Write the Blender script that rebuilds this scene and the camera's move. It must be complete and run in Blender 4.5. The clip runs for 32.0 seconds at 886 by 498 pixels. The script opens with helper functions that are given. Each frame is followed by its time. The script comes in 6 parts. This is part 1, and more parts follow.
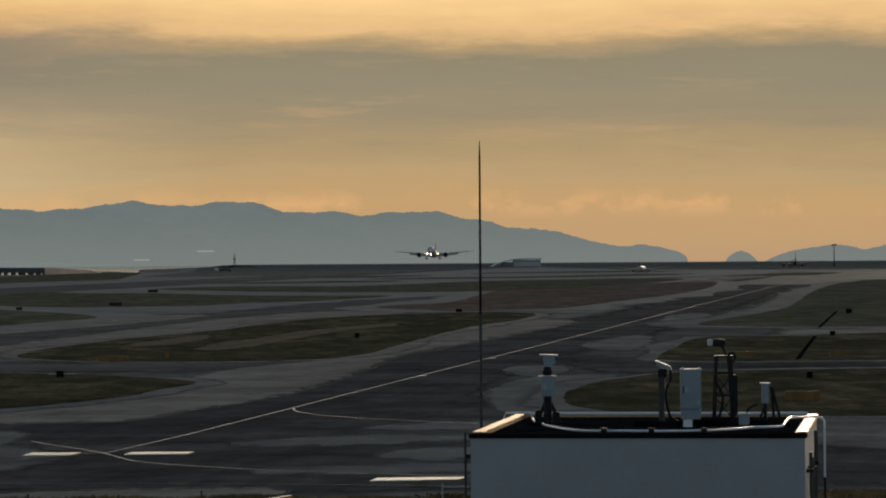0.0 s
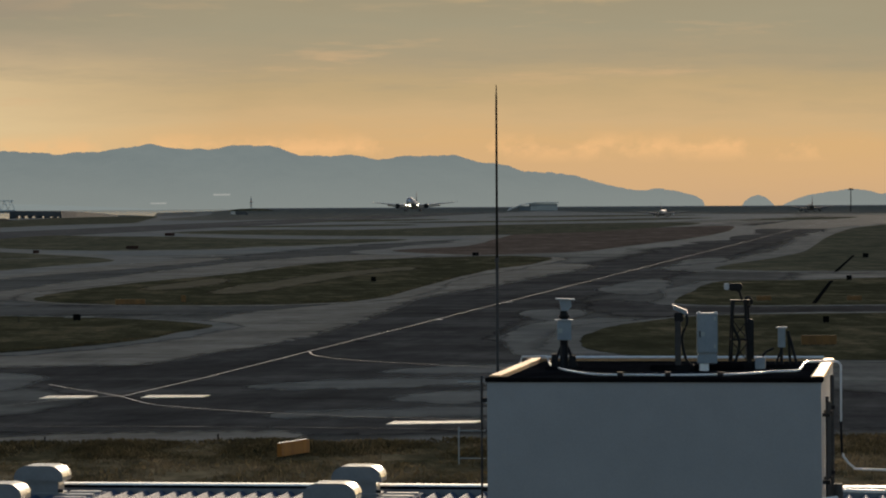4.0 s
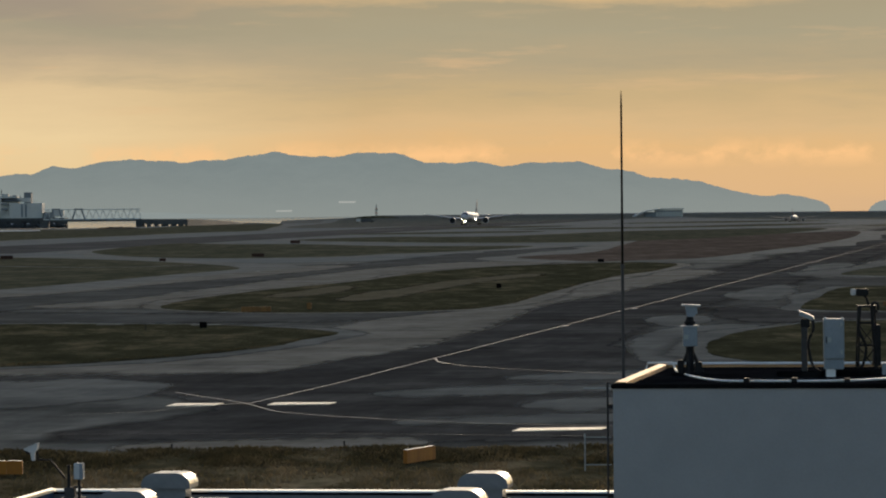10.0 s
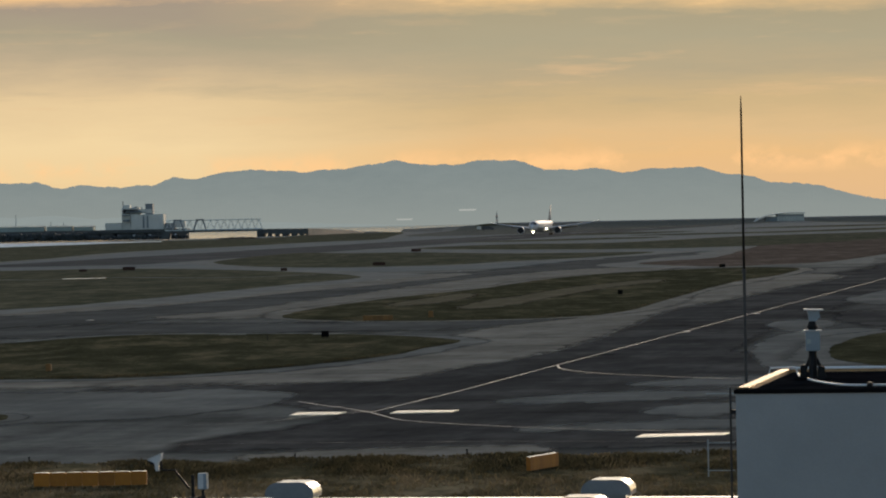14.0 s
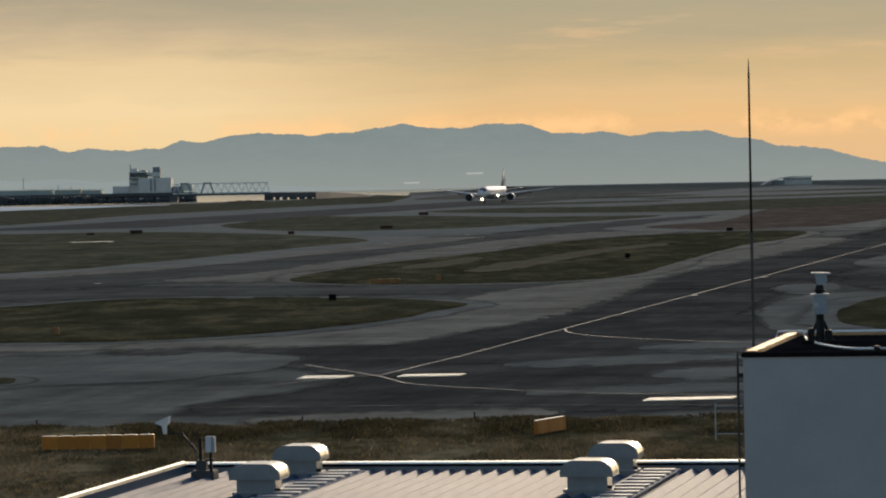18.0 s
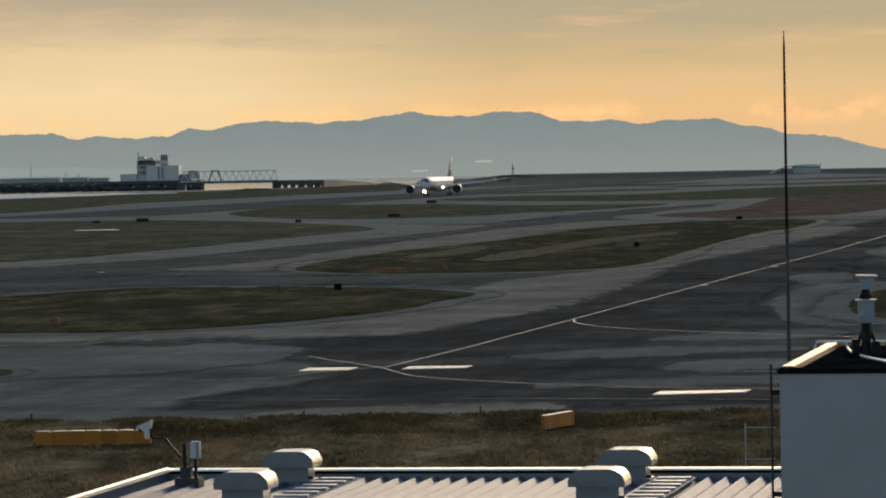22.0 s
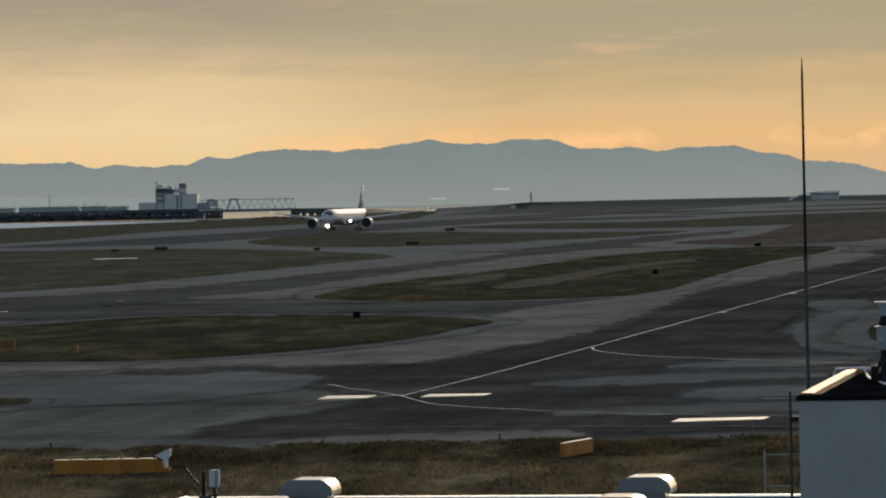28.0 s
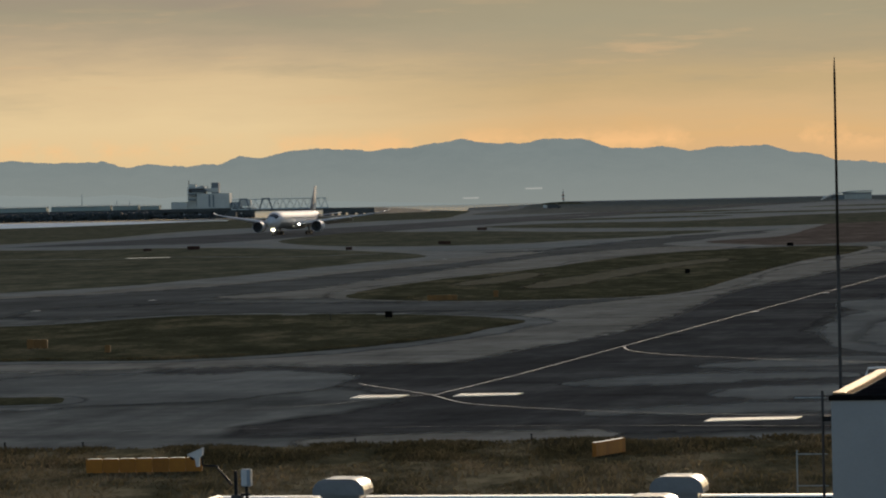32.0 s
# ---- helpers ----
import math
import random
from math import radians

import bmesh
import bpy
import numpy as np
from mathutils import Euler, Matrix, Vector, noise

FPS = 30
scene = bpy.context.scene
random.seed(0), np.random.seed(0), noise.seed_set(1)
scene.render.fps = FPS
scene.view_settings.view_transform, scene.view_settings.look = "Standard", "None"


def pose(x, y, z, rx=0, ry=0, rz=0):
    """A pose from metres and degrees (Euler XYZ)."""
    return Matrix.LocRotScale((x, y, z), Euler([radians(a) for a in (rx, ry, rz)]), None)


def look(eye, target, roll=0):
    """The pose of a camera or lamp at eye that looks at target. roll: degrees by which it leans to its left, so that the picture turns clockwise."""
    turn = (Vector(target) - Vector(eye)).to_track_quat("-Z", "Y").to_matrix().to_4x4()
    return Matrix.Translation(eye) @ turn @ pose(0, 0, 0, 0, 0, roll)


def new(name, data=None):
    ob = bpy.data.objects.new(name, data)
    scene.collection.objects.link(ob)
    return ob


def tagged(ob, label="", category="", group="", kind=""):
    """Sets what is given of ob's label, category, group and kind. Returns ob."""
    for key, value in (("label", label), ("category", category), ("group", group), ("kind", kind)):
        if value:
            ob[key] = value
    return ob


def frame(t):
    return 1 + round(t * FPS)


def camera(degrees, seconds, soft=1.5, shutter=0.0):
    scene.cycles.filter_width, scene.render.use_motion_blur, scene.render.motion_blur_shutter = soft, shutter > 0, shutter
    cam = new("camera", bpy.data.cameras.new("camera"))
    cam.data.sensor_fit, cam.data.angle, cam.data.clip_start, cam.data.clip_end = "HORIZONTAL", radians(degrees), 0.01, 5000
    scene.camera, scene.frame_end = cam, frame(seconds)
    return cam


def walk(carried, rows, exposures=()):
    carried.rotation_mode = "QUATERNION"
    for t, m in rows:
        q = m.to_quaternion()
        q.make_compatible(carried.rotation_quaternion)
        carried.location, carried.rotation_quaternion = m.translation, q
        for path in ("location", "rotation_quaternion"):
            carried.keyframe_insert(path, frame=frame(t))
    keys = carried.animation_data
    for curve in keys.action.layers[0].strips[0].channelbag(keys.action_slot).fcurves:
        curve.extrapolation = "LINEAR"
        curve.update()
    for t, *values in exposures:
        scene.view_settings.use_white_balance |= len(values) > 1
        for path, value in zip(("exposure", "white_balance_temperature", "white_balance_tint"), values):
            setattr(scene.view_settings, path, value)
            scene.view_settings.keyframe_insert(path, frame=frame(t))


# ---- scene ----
from itertools import pairwise

EYE = 13.2          # eye above the airfield
LENS = 13.55        # degrees across the picture
FOC = 784 / math.tan(radians(LENS / 2))
TILT = math.degrees(math.atan(0.168))   # bearing of runway, taxiway and buildings

cam = camera(LENS, 32.0, soft=2.0)
PATH = [
    (0, (0.0, 0.0, 13.2), (40.42, 999.18, 14.39), -0.38),
    (0.5, (0.0, 0.0, 13.2), (40.63, 999.17, 11.96), -0.331),
    (1, (0.0, 0.0, 13.2), (39.71, 999.21, 10.24), -0.381),
    (1.5, (0.0, 0.0, 13.2), (39.03, 999.23, 9.79), -0.367),
    (2, (0.0, 0.0, 13.2), (39.56, 999.21, 9.23), -0.397),
    (2.5, (0.0, 0.0, 13.2), (38.56, 999.24, 7.23), -0.258),
    (3, (0.0, 0.0, 13.2), (38.04, 999.22, 3.0), -0.252),
    (3.5, (0.0, 0.0, 13.2), (37.67, 999.19, -0.75), -0.275),
    (5.5, (0.0, 0.0, 13.2), (28.7, 999.5, -0.12), -0.302),
    (6, (0.0, 0.0, 13.2), (28.81, 999.49, -0.48), -0.289),
    (6.5, (0.0, 0.0, 13.2), (27.89, 999.53, 0.45), -0.278),
    (7, (0.0, 0.0, 13.2), (24.41, 999.62, 0.56), -0.353),
    (7.5, (0.0, 0.0, 13.2), (17.98, 999.78, 2.67), -0.477),
    (8, (0.0, 0.0, 13.2), (10.49, 999.92, 5.92), -0.406),
    (8.5, (0.0, 0.0, 13.2), (8.6, 999.93, 5.1), -0.459),
    (9, (0.0, 0.0, 13.2), (8.9, 999.9, 2.53), -0.486),
    (9.5, (0.0, 0.0, 13.2), (6.67, 999.9, 1.11), -0.536),
    (10, (0.0, 0.0, 13.2), (2.32, 999.93, 1.39), -0.54),
    (10.5, (0.0, 0.0, 13.2), (0.79, 999.94, 2.01), -0.548),
    (11, (0.0, 0.0, 13.2), (0.74, 999.92, 0.68), -0.565),
    (11.5, (0.0, 0.0, 13.2), (-0.0, 999.87, -2.85), -0.603),
    (12, (0.0, 0.0, 13.2), (-1.84, 999.83, -4.89), -0.647),
    (12.5, (0.0, 0.0, 13.2), (-3.74, 999.85, -3.48), -0.661),
    (13, (0.0, 0.0, 13.2), (-5.07, 999.89, -0.68), -0.665),
    (13.5, (0.0, 0.0, 13.2), (-13.43, 999.85, 2.1), -0.861),
    (14, (0.0, 0.0, 13.2), (-30.04, 999.5, 3.85), -1.148),
    (14.5, (0.0, 0.0, 13.2), (-38.06, 999.25, 6.2), -1.112),
    (16.5, (0.0, 0.0, 13.2), (-40.04, 999.11, -0.24), -1.155),
    (17, (0.0, 0.0, 13.2), (-36.76, 999.17, -4.47), -1.165),
    (17.5, (0.0, 0.0, 13.2), (-34.63, 999.21, -6.34), -1.164),
    (18, (0.0, 0.0, 13.2), (-32.22, 999.3, -5.91), -1.136),
    (18.5, (0.0, 0.0, 13.2), (-29.46, 999.43, -3.21), -1.038),
    (19, (0.0, 0.0, 13.2), (-28.1, 999.48, -2.91), -1.085),
    (19.5, (0, 4.68, 13.2), (-28.07, 1004.08, -7.77), -1.048),
    (20, (0, 5.20, 13.2), (-27.44, 1004.53, -11.89), -1.006),
    (20.5, (0, 5.20, 13.2), (-27.03, 1004.47, -14.60), -1.002),
    (21, (0, 5.20, 13.2), (-28.35, 1004.44, -14.17), -1.032),
    (21.5, (0, 5.20, 13.2), (-31.39, 1004.43, -10.96), -1.1),
    (22, (0, 5.20, 13.2), (-34.54, 1004.37, -9.08), -1.088),
    (22.5, (0, 5.20, 13.2), (-35.84, 1004.30, -10.06), -1.182),
    (23, (0, 5.20, 13.2), (-37.31, 1004.26, -9.57), -1.201),
    (23.5, (0, 5.20, 13.2), (-39.27, 1004.21, -8.51), -1.193),
    (24, (0, 5.20, 13.2), (-40.69, 1004.18, -6.92), -1.209),
    (24.5, (0, 5.20, 13.2), (-41.84, 1004.15, -6.23), -1.242),
    (25, (0, 5.20, 13.2), (-42.49, 1004.09, -7.80), -1.307),
    (25.5, (0, 5.20, 13.2), (-42.01, 1004.09, -8.75), -1.238),
    (26, (0, 5.20, 13.2), (-39.55, 1004.24, -6.48), -1.183),
    (26.5, (0, 5.20, 13.2), (-39.33, 1004.31, -3.06), -1.244),
    (28.5, (0, 5.20, 13.2), (-39.37, 1004.33, -1.47), -1.24),
    (29, (0, 5.20, 13.2), (-38.92, 1004.35, -1.05), -1.339),
    (29.5, (0, 5.20, 13.2), (-38.52, 1004.38, 0.12), -1.243),
    (30, (0, 5.20, 13.2), (-38.45, 1004.39, 0.40), -1.289),
    (30.5, (0, 5.20, 13.2), (-38.95, 1004.35, -1.06), -1.243),
    (31, (0, 5.20, 13.2), (-40.62, 1004.24, -4.07), -1.303),
    (31.5, (0, 5.20, 13.2), (-45.40, 1004.02, -4.72), -1.336),
    (32, (0, 5.20, 13.2), (-47.95, 1003.95, -1.52), -1.233),
]

walk(cam, [(t, look(eye, aim, roll)) for t, eye, aim, roll in PATH],
     exposures=[(0.0, -0.46), (1.0, -0.31), (3.5, -0.2), (6.0, -0.03), (10.0, 0.0), (12.5, 0.1), (17.0, 0.1), (18.0, 0.14), (19.0, 0.1), (20.0, 0.17), (21.5, 0.17), (24.0, 0.1), (26.0, 0.1), (29.0, -0.02), (32.0, -0.09)])

# ---------------------------------------------------------------- light
SUN_AZ, SUN_EL = 14.0, 16.0     # degrees to the right of straight ahead, above the horizon
world = bpy.data.worlds.new("evening_sky")
scene.world = world
world.use_nodes = True
wn = world.node_tree.nodes
sky = wn.new("ShaderNodeTexSky")
sky.sky_type, sky.sun_disc = "NISHITA", False
sky.sun_elevation, sky.sun_rotation = radians(SUN_EL), radians(SUN_AZ)
sky.air_density, sky.dust_density = 1.0, 1.6
wn["Background"].inputs[1].default_value = 0.134
world.node_tree.links.new(sky.outputs[0], wn["Background"].inputs[0])

sun_data = bpy.data.lights.new("sun", "SUN")
sun_data.energy, sun_data.angle, sun_data.color = 2.8, radians(6), (1.0, 0.79, 0.58)
sun = new("sun", sun_data)
sun_dir = Vector((math.sin(radians(SUN_AZ)) * math.cos(radians(SUN_EL)),
                  math.cos(radians(SUN_AZ)) * math.cos(radians(SUN_EL)), math.sin(radians(SUN_EL))))
sun.matrix_world = look(sun_dir * 100, (0, 0, 0))


# ---------------------------------------------------------------- materials
def ramp_node(nt, stops, fac):
    r = nt.nodes.new("ShaderNodeValToRGB")
    el = r.color_ramp.elements
    while len(el) < len(stops):
        el.new(0.5)
    for e, (p, c) in zip(el, stops):
        e.position, e.color = p, (*c, 1)
    nt.links.new(fac, r.inputs[0])
    return r.outputs[0]


def math_node(nt, op, a, b=None, clamp=False):
    m = nt.nodes.new("ShaderNodeMath")
    m.operation, m.use_clamp = op, clamp
    for k, v in enumerate((a, b)):
        if v is None:
            continue
        if isinstance(v, (int, float)):
            m.inputs[k].default_value = v
        else:
            nt.links.new(v, m.inputs[k])
    return m.outputs[0]


def noise_node(nt, vec, scale, detail=4, rough=0.55, stretch=None):
    if stretch:
        mp = nt.nodes.new("ShaderNodeMapping")
        mp.inputs["Scale"].default_value = stretch
        nt.links.new(vec, mp.inputs[0])
        vec = mp.outputs[0]
    n = nt.nodes.new("ShaderNodeTexNoise")
    n.inputs["Scale"].default_value, n.inputs["Detail"].default_value = scale, detail
    n.inputs["Roughness"].default_value = rough
    nt.links.new(vec, n.inputs["Vector"])
    return n.outputs["Fac"]


def mix_node(nt, a, b, fac, mode="MIX"):
    m = nt.nodes.new("ShaderNodeMix")
    m.data_type, m.blend_type = "RGBA", mode
    for k, v in ((0, fac), (6, a), (7, b)):
        if isinstance(v, (int, float)):
            m.inputs[k].default_value = v
        elif isinstance(v, tuple):
            m.inputs[k].default_value = (*v, 1)
        else:
            nt.links.new(v, m.inputs[k])
    return m.outputs[2]


def surface(name, low, high, rough=0.7, metal=0.0, scale=1.0, fine=12.0, bump=0.15, stretch=None, vary=0.0, spec=0.5, bump_dist=0.02):
    """A surface whose colour wanders between low and high, at a coarse and a fine scale."""
    m = bpy.data.materials.new(name)
    m.use_nodes = True
    nt = m.node_tree
    b = nt.nodes["Principled BSDF"]
    co = nt.nodes.new("ShaderNodeTexCoord").outputs["Object"]
    n1 = noise_node(nt, co, scale, 5, 0.6, stretch)
    n2 = noise_node(nt, co, scale * fine, 3, 0.6, stretch)
    f = math_node(nt, "ADD", math_node(nt, "MULTIPLY", n1, 0.65), math_node(nt, "MULTIPLY", n2, 0.35))
    if vary:
        rnd = nt.nodes.new("ShaderNodeObjectInfo").outputs["Random"]
        f = math_node(nt, "ADD", f, math_node(nt, "MULTIPLY", math_node(nt, "SUBTRACT", rnd, 0.5), vary))
    col = ramp_node(nt, ((0.32, low), (0.68, high)), f)
    nt.links.new(col, b.inputs["Base Color"])
    r = math_node(nt, "ADD", math_node(nt, "MULTIPLY", math_node(nt, "SUBTRACT", n2, 0.5), 0.2), rough, True)
    nt.links.new(r, b.inputs["Roughness"])
    b.inputs["Metallic"].default_value = metal
    b.inputs["Specular IOR Level"].default_value = spec
    if bump:
        bp = nt.nodes.new("ShaderNodeBump")
        bp.inputs["Strength"].default_value, bp.inputs["Distance"].default_value = bump, bump_dist
        nt.links.new(n2, bp.inputs["Height"])
        nt.links.new(bp.outputs[0], b.inputs["Normal"])
    return m


def glowing(name, colour, strength):
    m = bpy.data.materials.new(name)
    m.use_nodes = True
    b = m.node_tree.nodes["Principled BSDF"]
    b.inputs["Base Color"].default_value = (*colour, 1)
    b.inputs["Emission Color"].default_value = (*colour, 1)
    b.inputs["Emission Strength"].default_value = strength
    return m


def sky_material():
    """Evening cloud deck: colour by height above the horizon, drawn out into streaks."""
    m = bpy.data.materials.new("evening_clouds")
    m.use_nodes = True
    nt = m.node_tree
    nt.nodes.clear()
    out = nt.nodes.new("ShaderNodeOutputMaterial")
    em = nt.nodes.new("ShaderNodeEmission")
    nt.links.new(em.outputs[0], out.inputs[0])
    co = nt.nodes.new("ShaderNodeTexCoord").outputs["Object"]
    sep = nt.nodes.new("ShaderNodeSeparateXYZ")
    nt.links.new(co, sep.inputs[0])
    k = FOC / 4940
    up = math_node(nt, "MULTIPLY", math_node(nt, "SUBTRACT", sep.outputs[2], EYE), k)
    side = math_node(nt, "MULTIPLY", sep.outputs[0], k)
    wisp = noise_node(nt, co, 1.0, 6, 0.6, (0.0022, 0.0022, 0.014))
    fine = noise_node(nt, co, 1.0, 6, 0.65, (0.008, 0.008, 0.04))
    puff = noise_node(nt, co, 1.0, 6, 0.6, (0.014, 0.014, 0.02))
    warp = math_node(nt, "ADD", math_node(nt, "MULTIPLY", math_node(nt, "SUBTRACT", wisp, 0.5), 110),
                     math_node(nt, "MULTIPLY", math_node(nt, "SUBTRACT", fine, 0.5), 48))
    h = math_node(nt, "MULTIPLY", math_node(nt, "ADD", math_node(nt, "ADD", up, warp), 40), 1 / 560, True)

    def at(v):
        return (v + 40) / 560
    main = ramp_node(nt, ((at(-30), (0.703, 0.449, 0.244)), (at(40), (0.750, 0.470, 0.235)), (at(95), (0.775, 0.485, 0.222)),
                          (at(135), (0.703, 0.479, 0.244)), (at(190), (0.589, 0.428, 0.226)), (at(245), (0.475, 0.377, 0.232)),
                          (at(300), (0.412, 0.356, 0.234)), (at(352), (0.400, 0.340, 0.220)), (at(378), (0.66, 0.46, 0.24)),
                          (at(402), (1.10, 0.70, 0.32)), (at(470), (1.45, 0.96, 0.43))), h)
    left = ramp_node(nt, ((at(-30), (0.72, 0.49, 0.275)), (at(60), (0.82, 0.595, 0.315)), (at(140), (0.83, 0.625, 0.345)),
                          (at(210), (0.722, 0.536, 0.305)), (at(280), (0.494, 0.390, 0.256)), (at(330), (0.385, 0.332, 0.228)),
                          (at(380), (0.361, 0.292, 0.220)), (at(425), (1.050, 0.630, 0.270)), (at(470), (1.300, 0.840, 0.360))), h)
    lf = math_node(nt, "MULTIPLY", math_node(nt, "ADD", math_node(nt, "MULTIPLY", side, -1), -120), 1 / 520, True)
    col = mix_node(nt, main, left, lf)
    # thin lit edges and grey undersides of the stratus
    edge = noise_node(nt, co, 1.0, 7, 0.62, (0.0035, 0.0035, 0.032))
    high = math_node(nt, "SUBTRACT", 1.0, math_node(nt, "MULTIPLY", math_node(nt, "ABSOLUTE", math_node(nt, "SUBTRACT", up, 240)), 1 / 140), True)
    lit = math_node(nt, "MULTIPLY", math_node(nt, "MULTIPLY", math_node(nt, "SUBTRACT", edge, 0.57), 9.0, True), high, True)
    col = mix_node(nt, col, (0.76, 0.49, 0.26), math_node(nt, "MULTIPLY", lit, 0.5))
    dull = math_node(nt, "MULTIPLY", math_node(nt, "MULTIPLY", math_node(nt, "SUBTRACT", 0.46, edge), 6.0, True), high, True)
    col = mix_node(nt, col, (0.38, 0.335, 0.225), math_node(nt, "MULTIPLY", dull, 0.4))
    # low bright cloud tops just over the ridge
    band = math_node(nt, "SUBTRACT", 1.0, math_node(nt, "MULTIPLY", math_node(nt, "ABSOLUTE", math_node(nt, "SUBTRACT", up, 88)), 1 / 30), True)
    tops = math_node(nt, "MULTIPLY", math_node(nt, "MULTIPLY", math_node(nt, "SUBTRACT", puff, 0.47), 7.0, True), band, True)
    col = mix_node(nt, col, (1.0, 0.58, 0.26), math_node(nt, "MULTIPLY", math_node(nt, "MULTIPLY", tops, math_node(nt, "SUBTRACT", 1.0, math_node(nt, "MULTIPLY", lf, 0.45))), 0.85))
    nt.links.new(col, em.inputs[0])
    em.inputs[1].default_value = 1.0
    return m


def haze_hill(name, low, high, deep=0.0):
    """Far hills; haze before them is painted as blue-grey emission, thicker over the coast."""
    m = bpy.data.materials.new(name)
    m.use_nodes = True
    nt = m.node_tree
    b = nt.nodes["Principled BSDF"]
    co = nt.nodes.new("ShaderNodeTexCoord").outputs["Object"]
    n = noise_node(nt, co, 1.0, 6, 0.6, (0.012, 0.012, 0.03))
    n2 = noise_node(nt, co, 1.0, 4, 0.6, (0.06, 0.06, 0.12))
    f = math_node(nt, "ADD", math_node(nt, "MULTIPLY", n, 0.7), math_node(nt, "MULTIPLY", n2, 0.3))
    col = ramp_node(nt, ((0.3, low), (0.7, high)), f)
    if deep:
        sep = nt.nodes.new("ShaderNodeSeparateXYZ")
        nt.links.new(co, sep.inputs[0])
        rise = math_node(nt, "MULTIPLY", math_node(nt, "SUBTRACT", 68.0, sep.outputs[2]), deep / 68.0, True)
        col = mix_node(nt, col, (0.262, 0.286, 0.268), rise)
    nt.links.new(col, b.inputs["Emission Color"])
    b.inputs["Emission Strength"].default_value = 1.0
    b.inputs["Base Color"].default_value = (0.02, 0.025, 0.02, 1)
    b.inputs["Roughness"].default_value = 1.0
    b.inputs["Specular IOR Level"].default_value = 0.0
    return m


def sea_material():
    m = bpy.data.materials.new("sea_water")
    m.use_nodes = True
    nt = m.node_tree
    b = nt.nodes["Principled BSDF"]
    b.inputs["Base Color"].default_value = (0.03, 0.045, 0.05, 1)
    b.inputs["Roughness"].default_value = 0.12
    co = nt.nodes.new("ShaderNodeTexCoord").outputs["Object"]
    n = noise_node(nt, co, 0.08, 5, 0.6, (1, 3, 1))
    bp = nt.nodes.new("ShaderNodeBump")
    bp.inputs["Strength"].default_value, bp.inputs["Distance"].default_value = 0.05, 0.1
    nt.links.new(n, bp.inputs["Height"])
    nt.links.new(bp.outputs[0], b.inputs["Normal"])
    return m


